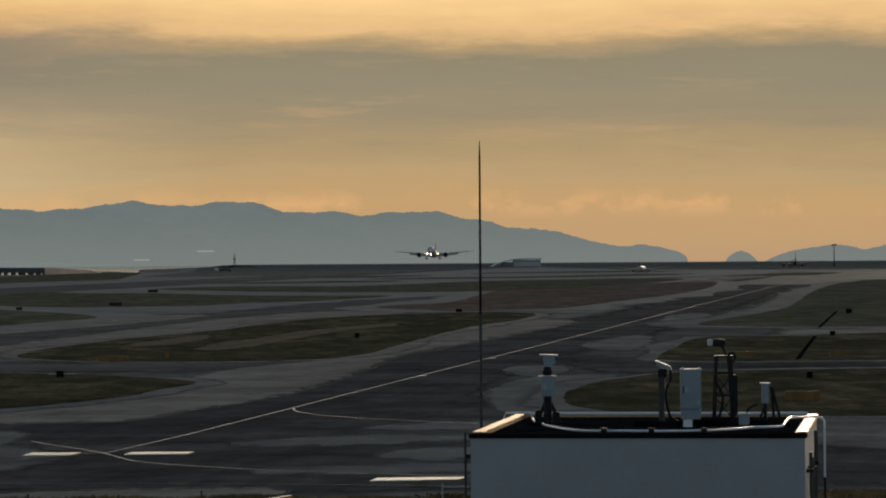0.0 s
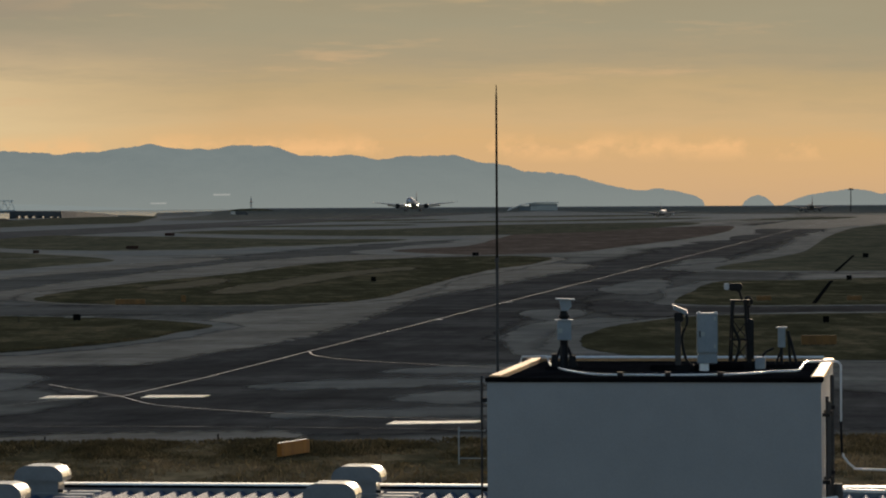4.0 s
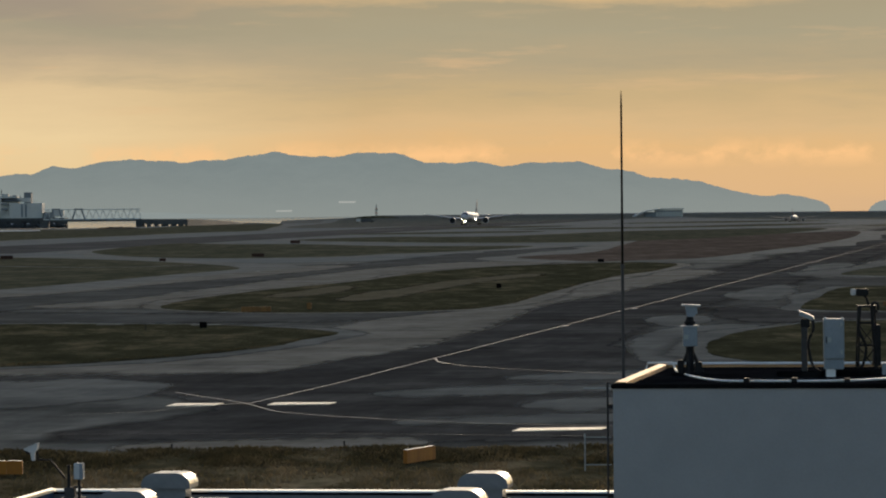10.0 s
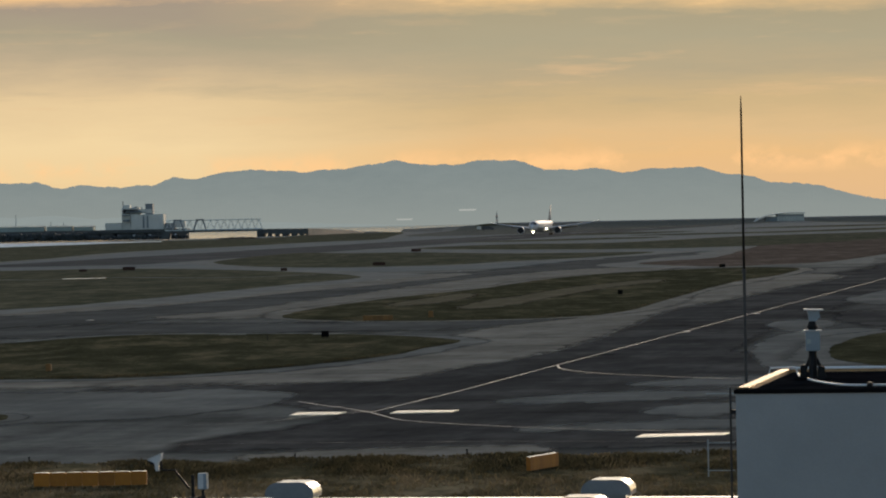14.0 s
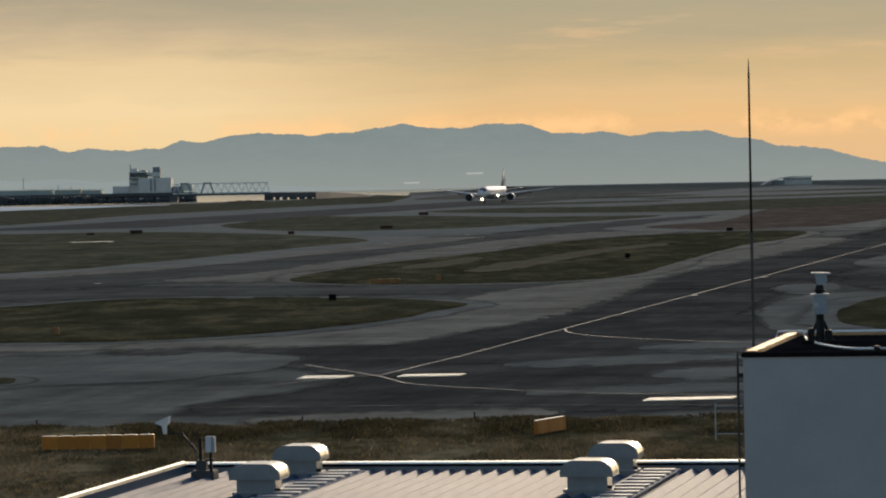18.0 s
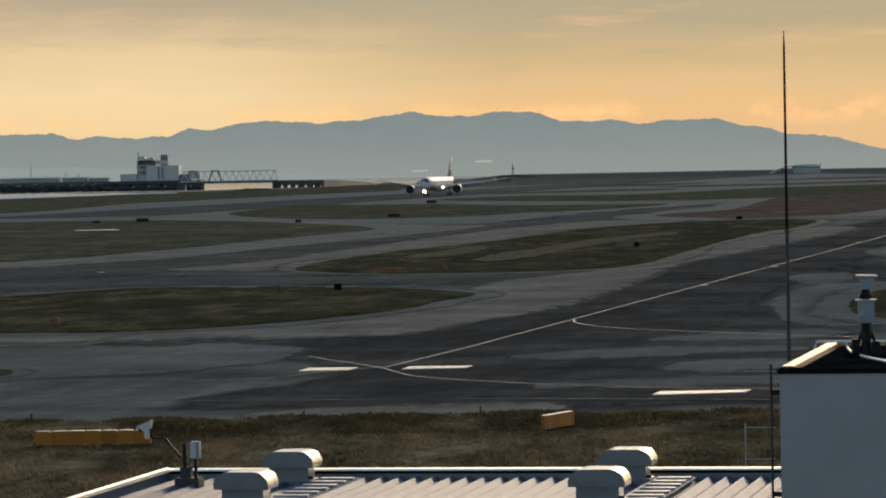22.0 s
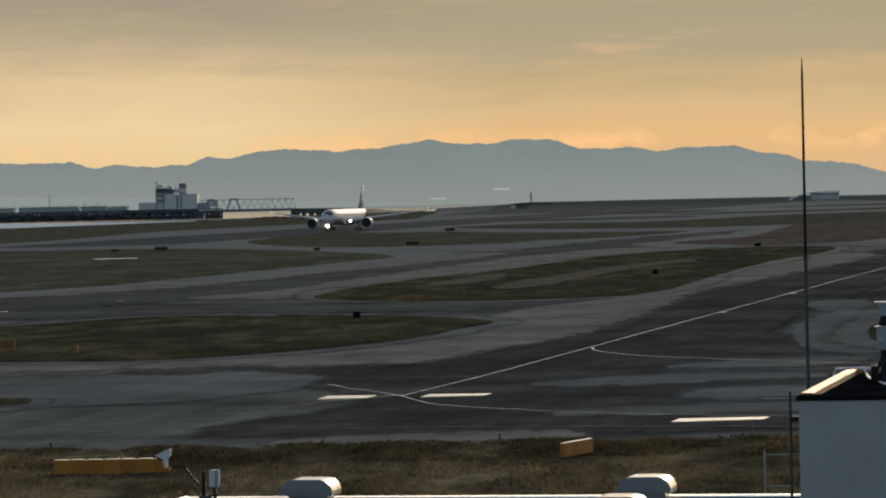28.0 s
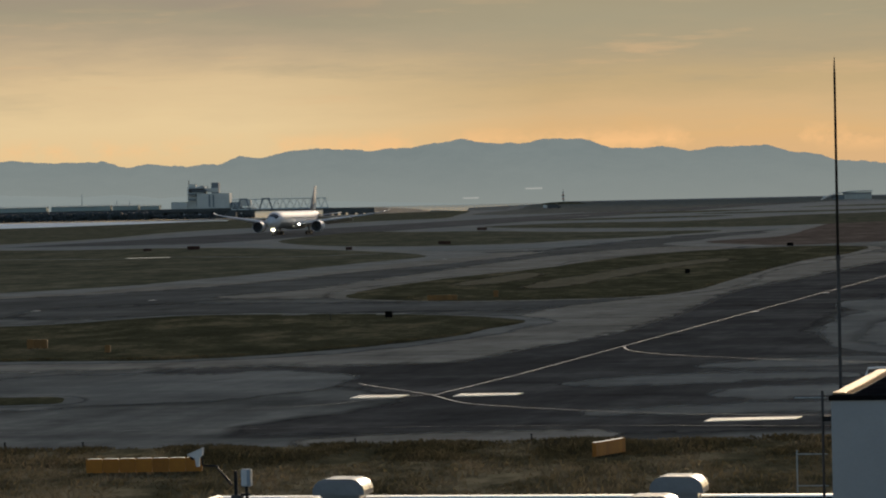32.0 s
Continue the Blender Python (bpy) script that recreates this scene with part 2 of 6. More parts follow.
M_SKY = sky_material()
# Haze colour glows from these hills; the low foothills get a paler one.
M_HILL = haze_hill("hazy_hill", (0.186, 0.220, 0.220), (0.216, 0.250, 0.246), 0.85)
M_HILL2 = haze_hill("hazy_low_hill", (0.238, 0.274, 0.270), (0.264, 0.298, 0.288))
# Emission here stands in for sun and haze on distant white walls.
M_FAR_WHITE_GLOW = haze_hill("glowing_hazy_wall", (0.36, 0.37, 0.345), (0.42, 0.43, 0.40))
M_SEA = sea_material()
def pavement(name, dark, mid, light, scale, spread=0.5, sheen=0.0, worn=False):
    """Worn pavement: broad mottling, streaks along the taxiway and fine grit."""
    m = bpy.data.materials.new(name)
    m.use_nodes = True
    nt = m.node_tree
    b = nt.nodes["Principled BSDF"]
    co = nt.nodes.new("ShaderNodeTexCoord").outputs["Object"]
    rot = nt.nodes.new("ShaderNodeMapping")
    rot.inputs["Rotation"].default_value = (0, 0, radians(TILT))
    nt.links.new(co, rot.inputs[0])
    co = rot.outputs[0]
    broad = noise_node(nt, co, scale, 7, 0.62)
    cross = noise_node(nt, co, scale * 2.2, 5, 0.6, (0.35, 1.6, 1))
    along = noise_node(nt, co, scale * 6, 4, 0.6, (1.4, 0.16, 1))
    grit = noise_node(nt, co, 0.7, 6, 0.75, (1.0, 0.45, 1))
    smear = noise_node(nt, co, scale * 5, 6, 0.68, (0.8, 0.28, 1))
    f = math_node(nt, "ADD", math_node(nt, "MULTIPLY", broad, 0.32), math_node(nt, "MULTIPLY", cross, 0.20))
    f = math_node(nt, "ADD", f, math_node(nt, "ADD", math_node(nt, "MULTIPLY", along, 0.12), math_node(nt, "MULTIPLY", grit, 0.16)))
    f = math_node(nt, "ADD", f, math_node(nt, "MULTIPLY", smear, 0.20))
    col = ramp_node(nt, ((0.5 - 0.2 * spread, dark), (0.5, mid), (0.5 + 0.2 * spread, light)), f)
    # older repairs are browner than the rest
    hue = noise_node(nt, co, scale * 1.7, 4, 0.6, (0.6, 0.35, 1))
    col = mix_node(nt, col, (1.0, 0.985, 0.955), math_node(nt, "MULTIPLY", math_node(nt, "SUBTRACT", hue, 0.45), 3.0, True), "MULTIPLY")
    matt = nt.nodes.new("ShaderNodeBsdfDiffuse")
    matt.inputs["Roughness"].default_value = 0.6
    nt.links.new(col, matt.inputs[0])
    nt.nodes.remove(b)
    end = matt.outputs[0]
    if sheen:       # worn stone polish, seen only at a flat angle
        fr, gl, mx = nt.nodes.new("ShaderNodeFresnel"), nt.nodes.new("ShaderNodeBsdfGlossy"), nt.nodes.new("ShaderNodeMixShader")
        fr.inputs[0].default_value, gl.inputs["Roughness"].default_value = 1.001, 0.4
        nt.links.new(math_node(nt, "MULTIPLY", fr.outputs[0], sheen), mx.inputs[0])
        nt.links.new(end, mx.inputs[1])
        nt.links.new(gl.outputs[0], mx.inputs[2])
        end = mx.outputs[0]
    if worn:        # the edge breaks up into the older surface below
        att = nt.nodes.new("ShaderNodeAttribute")
        att.attribute_name = "cover"
        eat = math_node(nt, "ADD", math_node(nt, "MULTIPLY", along, 0.3), math_node(nt, "MULTIPLY", cross, 0.3))
        eat = math_node(nt, "ADD", eat, math_node(nt, "ADD", math_node(nt, "MULTIPLY", smear, 0.25), math_node(nt, "MULTIPLY", grit, 0.15)))
        k = math_node(nt, "ADD", att.outputs["Fac"], math_node(nt, "MULTIPLY", math_node(nt, "SUBTRACT", eat, 0.5), 2.4))
        k = math_node(nt, "MULTIPLY", math_node(nt, "SUBTRACT", k, 0.12), 1.5, True)
        gone, mx = nt.nodes.new("ShaderNodeBsdfTransparent"), nt.nodes.new("ShaderNodeMixShader")
        nt.links.new(k, mx.inputs[0])
        nt.links.new(gone.outputs[0], mx.inputs[1])
        nt.links.new(end, mx.inputs[2])
        end = mx.outputs[0]
    nt.links.new(end, nt.nodes["Material Output"].inputs[0])
    return m


def grass(name, dark, olive, straw, share, leaf=False):
    """Rough dry grass: olive growth with straw-coloured patches drawn out across the field."""
    m = bpy.data.materials.new(name)
    m.use_nodes = True
    nt = m.node_tree
    nt.nodes.remove(nt.nodes["Principled BSDF"])
    co = nt.nodes.new("ShaderNodeTexCoord").outputs["Object"]
    broad = noise_node(nt, co, 1.0, 5, 0.55, (0.06, 0.022, 0.3))
    swath = noise_node(nt, co, 1.0, 6, 0.62, (0.22, 0.075, 0.5))
    clump = noise_node(nt, co, 1.0, 5, 0.65, (1.1, 0.5, 1.0))
    f = math_node(nt, "ADD", math_node(nt, "MULTIPLY", broad, 0.30), math_node(nt, "MULTIPLY", swath, 0.46))
    f = math_node(nt, "ADD", f, math_node(nt, "MULTIPLY", clump, 0.24))
    col = ramp_node(nt, ((share - 0.12, dark), (share - 0.02, olive), (share + 0.09, straw)), f)
    matt = nt.nodes.new("ShaderNodeBsdfDiffuse")
    matt.inputs["Roughness"].default_value = 0.6
    nt.links.new(col, matt.inputs[0])
    end = matt.outputs[0]
    if leaf:        # thin blades pass on the light that falls on their far side
        thru, both = nt.nodes.new("ShaderNodeBsdfTranslucent"), nt.nodes.new("ShaderNodeMixShader")
        both.inputs[0].default_value = 0.45
        nt.links.new(col, thru.inputs[0])
        nt.links.new(end, both.inputs[1])
        nt.links.new(thru.outputs[0], both.inputs[2])
        end = both.outputs[0]
    nt.links.new(end, nt.nodes["Material Output"].inputs[0])
    return m


M_ASPHALT = pavement("worn_asphalt", (0.077, 0.075, 0.066), (0.139, 0.134, 0.117), (0.222, 0.213, 0.185), 0.035, 0.4, sheen=0.025)
M_LANE = pavement("dark_asphalt_lane", (0.038, 0.0352, 0.0318), (0.068, 0.0632, 0.057), (0.122, 0.1135, 0.101), 0.045, 0.46, 0.006, True)
M_LANE_WORN = pavement("grey_asphalt_lane", (0.060, 0.0575, 0.051), (0.098, 0.094, 0.083), (0.148, 0.142, 0.125), 0.04, 0.46, 0.01, True)
M_ASPHALT_WORN = pavement("greyed_asphalt", (0.095, 0.093, 0.083), (0.148, 0.144, 0.128), (0.222, 0.213, 0.186), 0.05, 0.5, 0.02, True)
M_STRAW = pavement("straw_patch", (0.092, 0.079, 0.050), (0.135, 0.113, 0.073), (0.210, 0.172, 0.114), 0.16, 0.6, 0.0, True)
M_RUNWAY = pavement("runway_asphalt", (0.048, 0.046, 0.043), (0.082, 0.079, 0.074), (0.130, 0.125, 0.114), 0.04, 0.5, 0.025)
M_CONCRETE = pavement("shoulder_concrete", (0.108, 0.097, 0.079), (0.197, 0.178, 0.146), (0.288, 0.262, 0.217), 0.06, 0.5, 0.025, True)
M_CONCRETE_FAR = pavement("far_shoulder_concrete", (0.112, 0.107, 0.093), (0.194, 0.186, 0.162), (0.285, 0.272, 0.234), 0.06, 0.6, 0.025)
# Far concrete; its base is lightened to hold the sheen seen at distance.
M_APRON_SHEEN = pavement("far_concrete_with_sheen", (0.125, 0.128, 0.118), (0.175, 0.178, 0.163), (0.235, 0.236, 0.214), 0.05, 0.5, 0.025)
M_SLAB = pavement("pale_concrete_slab", (0.15, 0.145, 0.13), (0.24, 0.23, 0.205), (0.34, 0.325, 0.29), 0.3, 0.7)
M_SHORE_STRIP = pavement("white_shore_strip", (0.62, 0.61, 0.58), (0.74, 0.73, 0.70), (0.82, 0.81, 0.78), 0.2, 0.7)
M_GRASS = grass("dry_grass", (0.039, 0.037, 0.021), (0.067, 0.061, 0.034), (0.165, 0.131, 0.077), 0.53)
# Distant grass: aerial haze is mixed into these two paler, greyer base colours.
M_GRASS_HAZE = grass("hazed_far_grass", (0.058, 0.056, 0.035), (0.092, 0.086, 0.055), (0.165, 0.142, 0.092), 0.52)
M_FIELD_HAZE = grass("hazed_grey_grass", (0.102, 0.095, 0.076), (0.142, 0.131, 0.104), (0.205, 0.186, 0.148), 0.52)
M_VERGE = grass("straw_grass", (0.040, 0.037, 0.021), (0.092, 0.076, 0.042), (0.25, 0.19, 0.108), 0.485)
M_GRASS_BROWN = grass("brown_grass", (0.080, 0.060, 0.046), (0.130, 0.096, 0.072), (0.20, 0.15, 0.115), 0.53)
M_BLADE = grass("grass_blades", (0.050, 0.050, 0.029), (0.090, 0.085, 0.048), (0.215, 0.173, 0.105), 0.52, True)
M_BLADE_STRAW = grass("straw_blades", (0.060, 0.056, 0.030), (0.125, 0.109, 0.062), (0.28, 0.222, 0.135), 0.485, True)
M_BLADE_DARK = grass("tall_grass_blades", (0.056, 0.051, 0.029), (0.094, 0.082, 0.047), (0.18, 0.143, 0.085), 0.5, True)
M_PAINT = surface("worn_marking_paint", (0.40, 0.37, 0.28), (0.66, 0.62, 0.50), 0.5, scale=1.2, fine=8, bump=0.1)
M_LINE = surface("faded_line_paint", (0.10, 0.10, 0.10), (0.40, 0.40, 0.395), 0.8, scale=0.55, fine=8, bump=0.1)
M_LINE_FAINT = surface("almost_worn_line_paint", (0.09, 0.088, 0.083), (0.30, 0.295, 0.28), 0.8, scale=0.5, fine=6, bump=0.1)
M_WALL = surface("painted_wall_panel", (0.232, 0.248, 0.260), (0.282, 0.299, 0.312), 0.75, scale=1.6, fine=22, bump=0.2, bump_dist=0.006)
M_COPING = surface("brassy_metal_coping", (0.27, 0.168, 0.088), (0.48, 0.325, 0.19), 0.4, 0.8, scale=3, fine=9, bump=0.05)
M_EDGE = surface("bright_edge_trim", (0.86, 0.80, 0.70), (0.93, 0.88, 0.79), 0.33, 0.85, scale=2, fine=9, bump=0.0)
M_DARK_ROOF = pavement("dark_roof_membrane", (0.004, 0.004, 0.005), (0.009, 0.009, 0.010), (0.018, 0.018, 0.019), 1.5)
M_DARK = surface("dark_steel", (0.008, 0.008, 0.009), (0.022, 0.022, 0.023), 0.65, 0.0, scale=5, fine=8, bump=0.05, spec=0.15)
M_MAST = surface("brown_weathered_mast", (0.010, 0.008, 0.006), (0.022, 0.016, 0.013), 0.8, 0.0, scale=3, fine=8, bump=0.05, spec=0.08)
M_MAST_LOW = surface("grey_weathered_pole", (0.045, 0.043, 0.042), (0.080, 0.076, 0.073), 0.7, 0.0, scale=3, fine=8, bump=0.05, spec=0.2)
M_GALV = surface("galvanised_roof_sheet", (0.046, 0.077, 0.124), (0.070, 0.108, 0.166), 0.62, 0.0, scale=0.7, fine=14, bump=0.06, vary=0.25, spec=0.03)
M_VENT = surface("painted_vent_sheet", (0.145, 0.158, 0.176), (0.202, 0.215, 0.233), 0.36, 0.35, scale=2.2, fine=10, bump=0.05)
M_CABINET = surface("pale_cabinet_paint", (0.20, 0.235, 0.265), (0.275, 0.315, 0.345), 0.5, scale=4, fine=9, bump=0.04, spec=0.3)
M_WHITE = surface("white_enamel", (0.46, 0.47, 0.47), (0.57, 0.58, 0.58), 0.6, scale=3, fine=7, bump=0.03, spec=0.2)
M_CABLE = surface("pale_cable_sheath", (0.74, 0.74, 0.73), (0.86, 0.86, 0.85), 0.25, scale=6, fine=7, bump=0.05)
M_ORANGE = surface("orange_sign_panel", (0.26, 0.092, 0.004), (0.40, 0.150, 0.008), 0.7, scale=1.2, fine=7, bump=0.05, vary=0.3)
M_ORANGE_DULL = surface("faded_orange_panel", (0.150, 0.075, 0.020), (0.215, 0.105, 0.028), 0.8, scale=1.2, fine=7, bump=0.05, vary=0.3)
M_BLACK = pavement("black_sign_back", (0.004, 0.004, 0.004), (0.007, 0.007, 0.007), (0.012, 0.012, 0.012), 2.0)
M_BROWN = pavement("brown_sign_back", (0.040, 0.022, 0.018), (0.062, 0.034, 0.027), (0.09, 0.05, 0.04), 1.0)
M_PLANE = surface("aircraft_white_paint", (0.52, 0.52, 0.525), (0.60, 0.60, 0.605), 0.6, scale=0.25, fine=10, bump=0.02, spec=0.12)
M_WING = surface("aircraft_grey_paint", (0.36, 0.37, 0.38), (0.45, 0.46, 0.47), 0.55, 0.0, scale=0.3, fine=10, bump=0.02, spec=0.2)
# Dark grey that puts the shade under the fuselage into its colour.
M_BELLY_SHADE = surface("aircraft_belly_shade", (0.15, 0.155, 0.16), (0.21, 0.215, 0.22), 0.5, scale=0.3, fine=10, bump=0.02)
M_FIN = surface("grey_tail_paint", (0.20, 0.195, 0.185), (0.28, 0.27, 0.26), 0.75, scale=0.3, fine=8, bump=0.02, spec=0.15)
M_RED = surface("dull_red_paint", (0.20, 0.06, 0.05), (0.30, 0.11, 0.09), 0.8, scale=0.5, fine=8, bump=0.02)
M_GLASS = surface("dark_cockpit_glass", (0.008, 0.010, 0.012), (0.014, 0.016, 0.018), 0.08, scale=1, fine=5, bump=0)
M_TYRE = surface("tyre_rubber", (0.010, 0.010, 0.010), (0.02, 0.02, 0.02), 0.85, scale=4, fine=6, bump=0.1)
M_METAL = surface("bare_metal", (0.30, 0.30, 0.30), (0.42, 0.42, 0.41), 0.6, 0.4, scale=3, fine=8, bump=0.03)
M_FAN = surface("engine_intake", (0.012, 0.012, 0.013), (0.022, 0.022, 0.024), 0.6, scale=4, fine=8, bump=0.05)
# Plant cladding is set lighter to allow for haze over the distance.
M_PLANT = surface("plant_cladding", (0.47, 0.46, 0.415), (0.60, 0.585, 0.53), 0.8, scale=0.12, fine=8, bump=0.05, vary=0.2)
M_PLANT_DARK = surface("plant_dark_panel", (0.16, 0.18, 0.19), (0.23, 0.25, 0.26), 0.8, scale=0.2, fine=8, bump=0.05)
M_PIER = surface("dark_pier_concrete", (0.060, 0.063, 0.062), (0.098, 0.102, 0.099), 0.95, scale=0.15, fine=8, bump=0.1)
M_SEA_WALL = surface("sea_wall_concrete", (0.10, 0.105, 0.10), (0.15, 0.155, 0.147), 0.95, scale=0.1, fine=8, bump=0.1)
M_ROCK = surface("wet_dark_stone", (0.020, 0.024, 0.024), (0.048, 0.054, 0.052), 0.8, scale=0.3, fine=6, bump=0.1)
# Shed and bridge bases have the haze in front of them mixed in.
M_SHED = surface("hazy_green_cladding", (0.27, 0.32, 0.295), (0.35, 0.40, 0.37), 0.9, scale=0.1, fine=8, bump=0.05, spec=0.1)
M_BRIDGE_HAZE = surface("hazed_bridge_steel", (0.50, 0.52, 0.49), (0.62, 0.64, 0.60), 0.7, 0.0, scale=0.4, fine=8, bump=0.05, spec=0.2)
M_STEEL = surface("grey_bridge_steel", (0.31, 0.34, 0.33), (0.42, 0.44, 0.43), 0.7, 0.0, scale=0.4, fine=8, bump=0.05, spec=0.2)
M_LIGHT = glowing("landing_light", (1.0, 0.88, 0.62), 20.0)
M_LIGHT_DIM = glowing("wing_light", (1.0, 0.90, 0.68), 13.0)
M_NAV = glowing("strobe_light", (1.0, 0.93, 0.80), 3.0)


# ---------------------------------------------------------------- mesh helpers
def to_mesh(name, bm, material, smooth=False):
    me = bpy.data.meshes.new(name)
    bmesh.ops.recalc_face_normals(bm, faces=bm.faces)
    bm.to_mesh(me)
    bm.free()
    me.materials.append(material)
    if smooth:
        for p in me.polygons:
            p.use_smooth = True
    return me


def part(name, bm, material, parent, label="", smooth=False):
    ob = new(name, to_mesh(name, bm, material, smooth))
    ob.parent = parent
    if label:
        ob["label"] = label
    return ob


def thing(name, label, category, m=None, group="", kind=""):
    ob = new(name)
    ob.empty_display_size = 0.2
    if m is not None:
        ob.matrix_world = m
    return tagged(ob, label, category, group, kind)


def box(bm, x0, x1, y0, y1, z0, z1, bevel=0.0, m=None):
    g = bmesh.ops.create_cube(bm, size=1.0)["verts"]
    bmesh.ops.transform(bm, verts=g, matrix=Matrix.Translation(((x0 + x1) / 2, (y0 + y1) / 2, (z0 + z1) / 2)) @ Matrix.Diagonal((x1 - x0, y1 - y0, z1 - z0, 1)))
    if bevel:
        ed = list({e for v in g for e in v.link_edges})
        r = bmesh.ops.bevel(bm, geom=ed, offset=bevel, segments=2, affect="EDGES")
        g = r["verts"] + [v for v in g if v.is_valid]
    if m is not None:
        bmesh.ops.transform(bm, verts=list({v for v in g if v.is_valid}), matrix=m)
    return bm


def rod(bm, a, b, r0, r1=None, seg=8):
    a, b = Vector(a), Vector(b)
    d = b - a
    m = Matrix.Translation((a + b) / 2) @ d.to_track_quat("Z", "Y").to_matrix().to_4x4()
    bmesh.ops.create_cone(bm, cap_ends=True, segments=seg, radius1=r0, radius2=r0 if r1 is None else r1, depth=d.length, matrix=m)
    return bm


def tube(bm, pts, r, seg=7):
    """One round bar swept along a line of points."""
    pts = [Vector(p) for p in pts]
    rings, up = [], Vector((0.13, 0.21, 1)).normalized()
    for i, p in enumerate(pts):
        d = (pts[min(i + 1, len(pts) - 1)] - pts[max(i - 1, 0)]).normalized()
        a = d.cross(up if abs(d.dot(up)) < 0.95 else Vector((1, 0.2, 0)).normalized()).normalized()
        b = d.cross(a)
        rings.append([p + (a * math.cos(t) + b * math.sin(t)) * r for t in np.linspace(0, 2 * math.pi, seg, endpoint=False)])
    return loft(bm, rings)


def loft(bm, rings, cap=True, closed=True):
    vs = [[bm.verts.new(p) for p in ring] for ring in rings]
    n = len(rings[0])
    for a, b in pairwise(vs):
        for i in range(n if closed else n - 1):
            j = (i + 1) % n
            bm.faces.new((a[i], a[j], b[j], b[i]))
    if cap:
        bm.faces.new(vs[0][::-1])
        bm.faces.new(vs[-1])
    return bm


def prism(bm, outline, axis, lo, hi):
    """Extrudes a closed outline of pairs along x, y or z."""
    def put(p, h):
        return {"x": (h, p[0], p[1]), "y": (p[0], h, p[1]), "z": (p[0], p[1], h)}[axis]
    return loft(bm, [[put(p, lo) for p in outline], [put(p, hi) for p in outline]])


def smooth_loop(pts, steps=6):
    out, n = [], len(pts)
    for i in range(n):
        p0, p1, p2, p3 = (Vector(pts[(i + k) % n]) for k in (-1, 0, 1, 2))
        for s in range(steps):
            t = s / steps
            out.append(0.5 * (2 * p1 + (p2 - p0) * t + (2 * p0 - 5 * p1 + 4 * p2 - p3) * t * t + (3 * p1 - p0 - 3 * p2 + p3) * t ** 3))
    return out


def smooth_line(pts, steps=6):
    pts = [Vector(p) for p in pts]
    ext = [2 * pts[0] - pts[1], *pts, 2 * pts[-1] - pts[-2]]
    out = []
    for i in range(1, len(ext) - 2):
        p0, p1, p2, p3 = ext[i - 1:i + 3]
        for s in range(steps):
            t = s / steps
            out.append(0.5 * (2 * p1 + (p2 - p0) * t + (2 * p0 - 5 * p1 + 4 * p2 - p3) * t * t + (3 * p1 - p0 - 3 * p2 + p3) * t ** 3))
    return out + [pts[-1]]


def slab(bm, loop, z0, z1):
    lo = [bm.verts.new((p[0], p[1], z0)) for p in loop]
    hi = [bm.verts.new((p[0], p[1], z1)) for p in loop]
    n = len(loop)
    for i in range(n):
        bm.faces.new((lo[i], lo[(i + 1) % n], hi[(i + 1) % n], hi[i]))
    f = bm.faces.new(hi)
    bmesh.ops.triangulate(bm, faces=[f])
    return bm


def band(bm, line, width, z):
    """A flat strip of a width along a line."""
    vs = []
    for i, p in enumerate(line):
        a, b = line[max(i - 1, 0)], line[min(i + 1, len(line) - 1)]
        d = (Vector(b) - Vector(a)).normalized()
        n = Vector((-d.y, d.x)) * width / 2
        vs.append((bm.verts.new((p[0] + n.x, p[1] + n.y, z)), bm.verts.new((p[0] - n.x, p[1] - n.y, z))))
    for a, b in pairwise(vs):
        bm.faces.new((a[0], a[1], b[1], b[0]))
    return bm


def structure(name, bm, material, label, category, smooth=False):
    return tagged(new(name, to_mesh(name, bm, material, smooth)), label, category, kind="structure")


def spot(u, v, depth):
    """The place at a depth ahead that lies u to the side of and v above the eye's level, in units of one focal length over FOC."""
    return Vector((u * depth / FOC, depth, EYE + v * depth / FOC))


# ---------------------------------------------------------------- land, sea, sky, hills
land = [(-620, -120), (-620, 1900), (-400, 2100), (-332, 2263), (-300, 2400), (-235, 2330), (-191, 2420), (-188, 2500), (-182, 2760), (-172, 2960),
        (-153, 3115), (-119, 2874), (-141, 3469), (-124, 3633), (-103, 3873), (-70, 4330), (1000, 4380), (1000, -120)]
structure("ground", slab(bmesh.new(), [Vector(p) for p in land], -1.5, 0.0), M_ASPHALT,
          "dark patched asphalt airfield pavement reaching the sea wall", "pavement")
structure("water", slab(bmesh.new(), [Vector(p) for p in ((-2400, 300), (2400, 300), (2400, 4330), (1150, 4770), (0, 4910), (-1150, 4770), (-2400, 4330))], -1.4, -0.35),
          M_SEA, "calm bright sea reflecting the evening sky", "sea")

bm = bmesh.new()
arc = [(4940 * math.sin(radians(a)), 4940 * math.cos(radians(a))) for a in range(-16, 17)]
rows_ = [[bm.verts.new((x, y, z)) for x, y in arc] for z in (-20, 120, 300, 520)]
for a, b in pairwise(rows_):
    for i in range(len(arc) - 1):
        bm.faces.new((a[i], a[i + 1], b[i + 1], b[i]))
structure("backdrop", bm, M_SKY, "orange and grey evening cloud above the horizon", "sky")

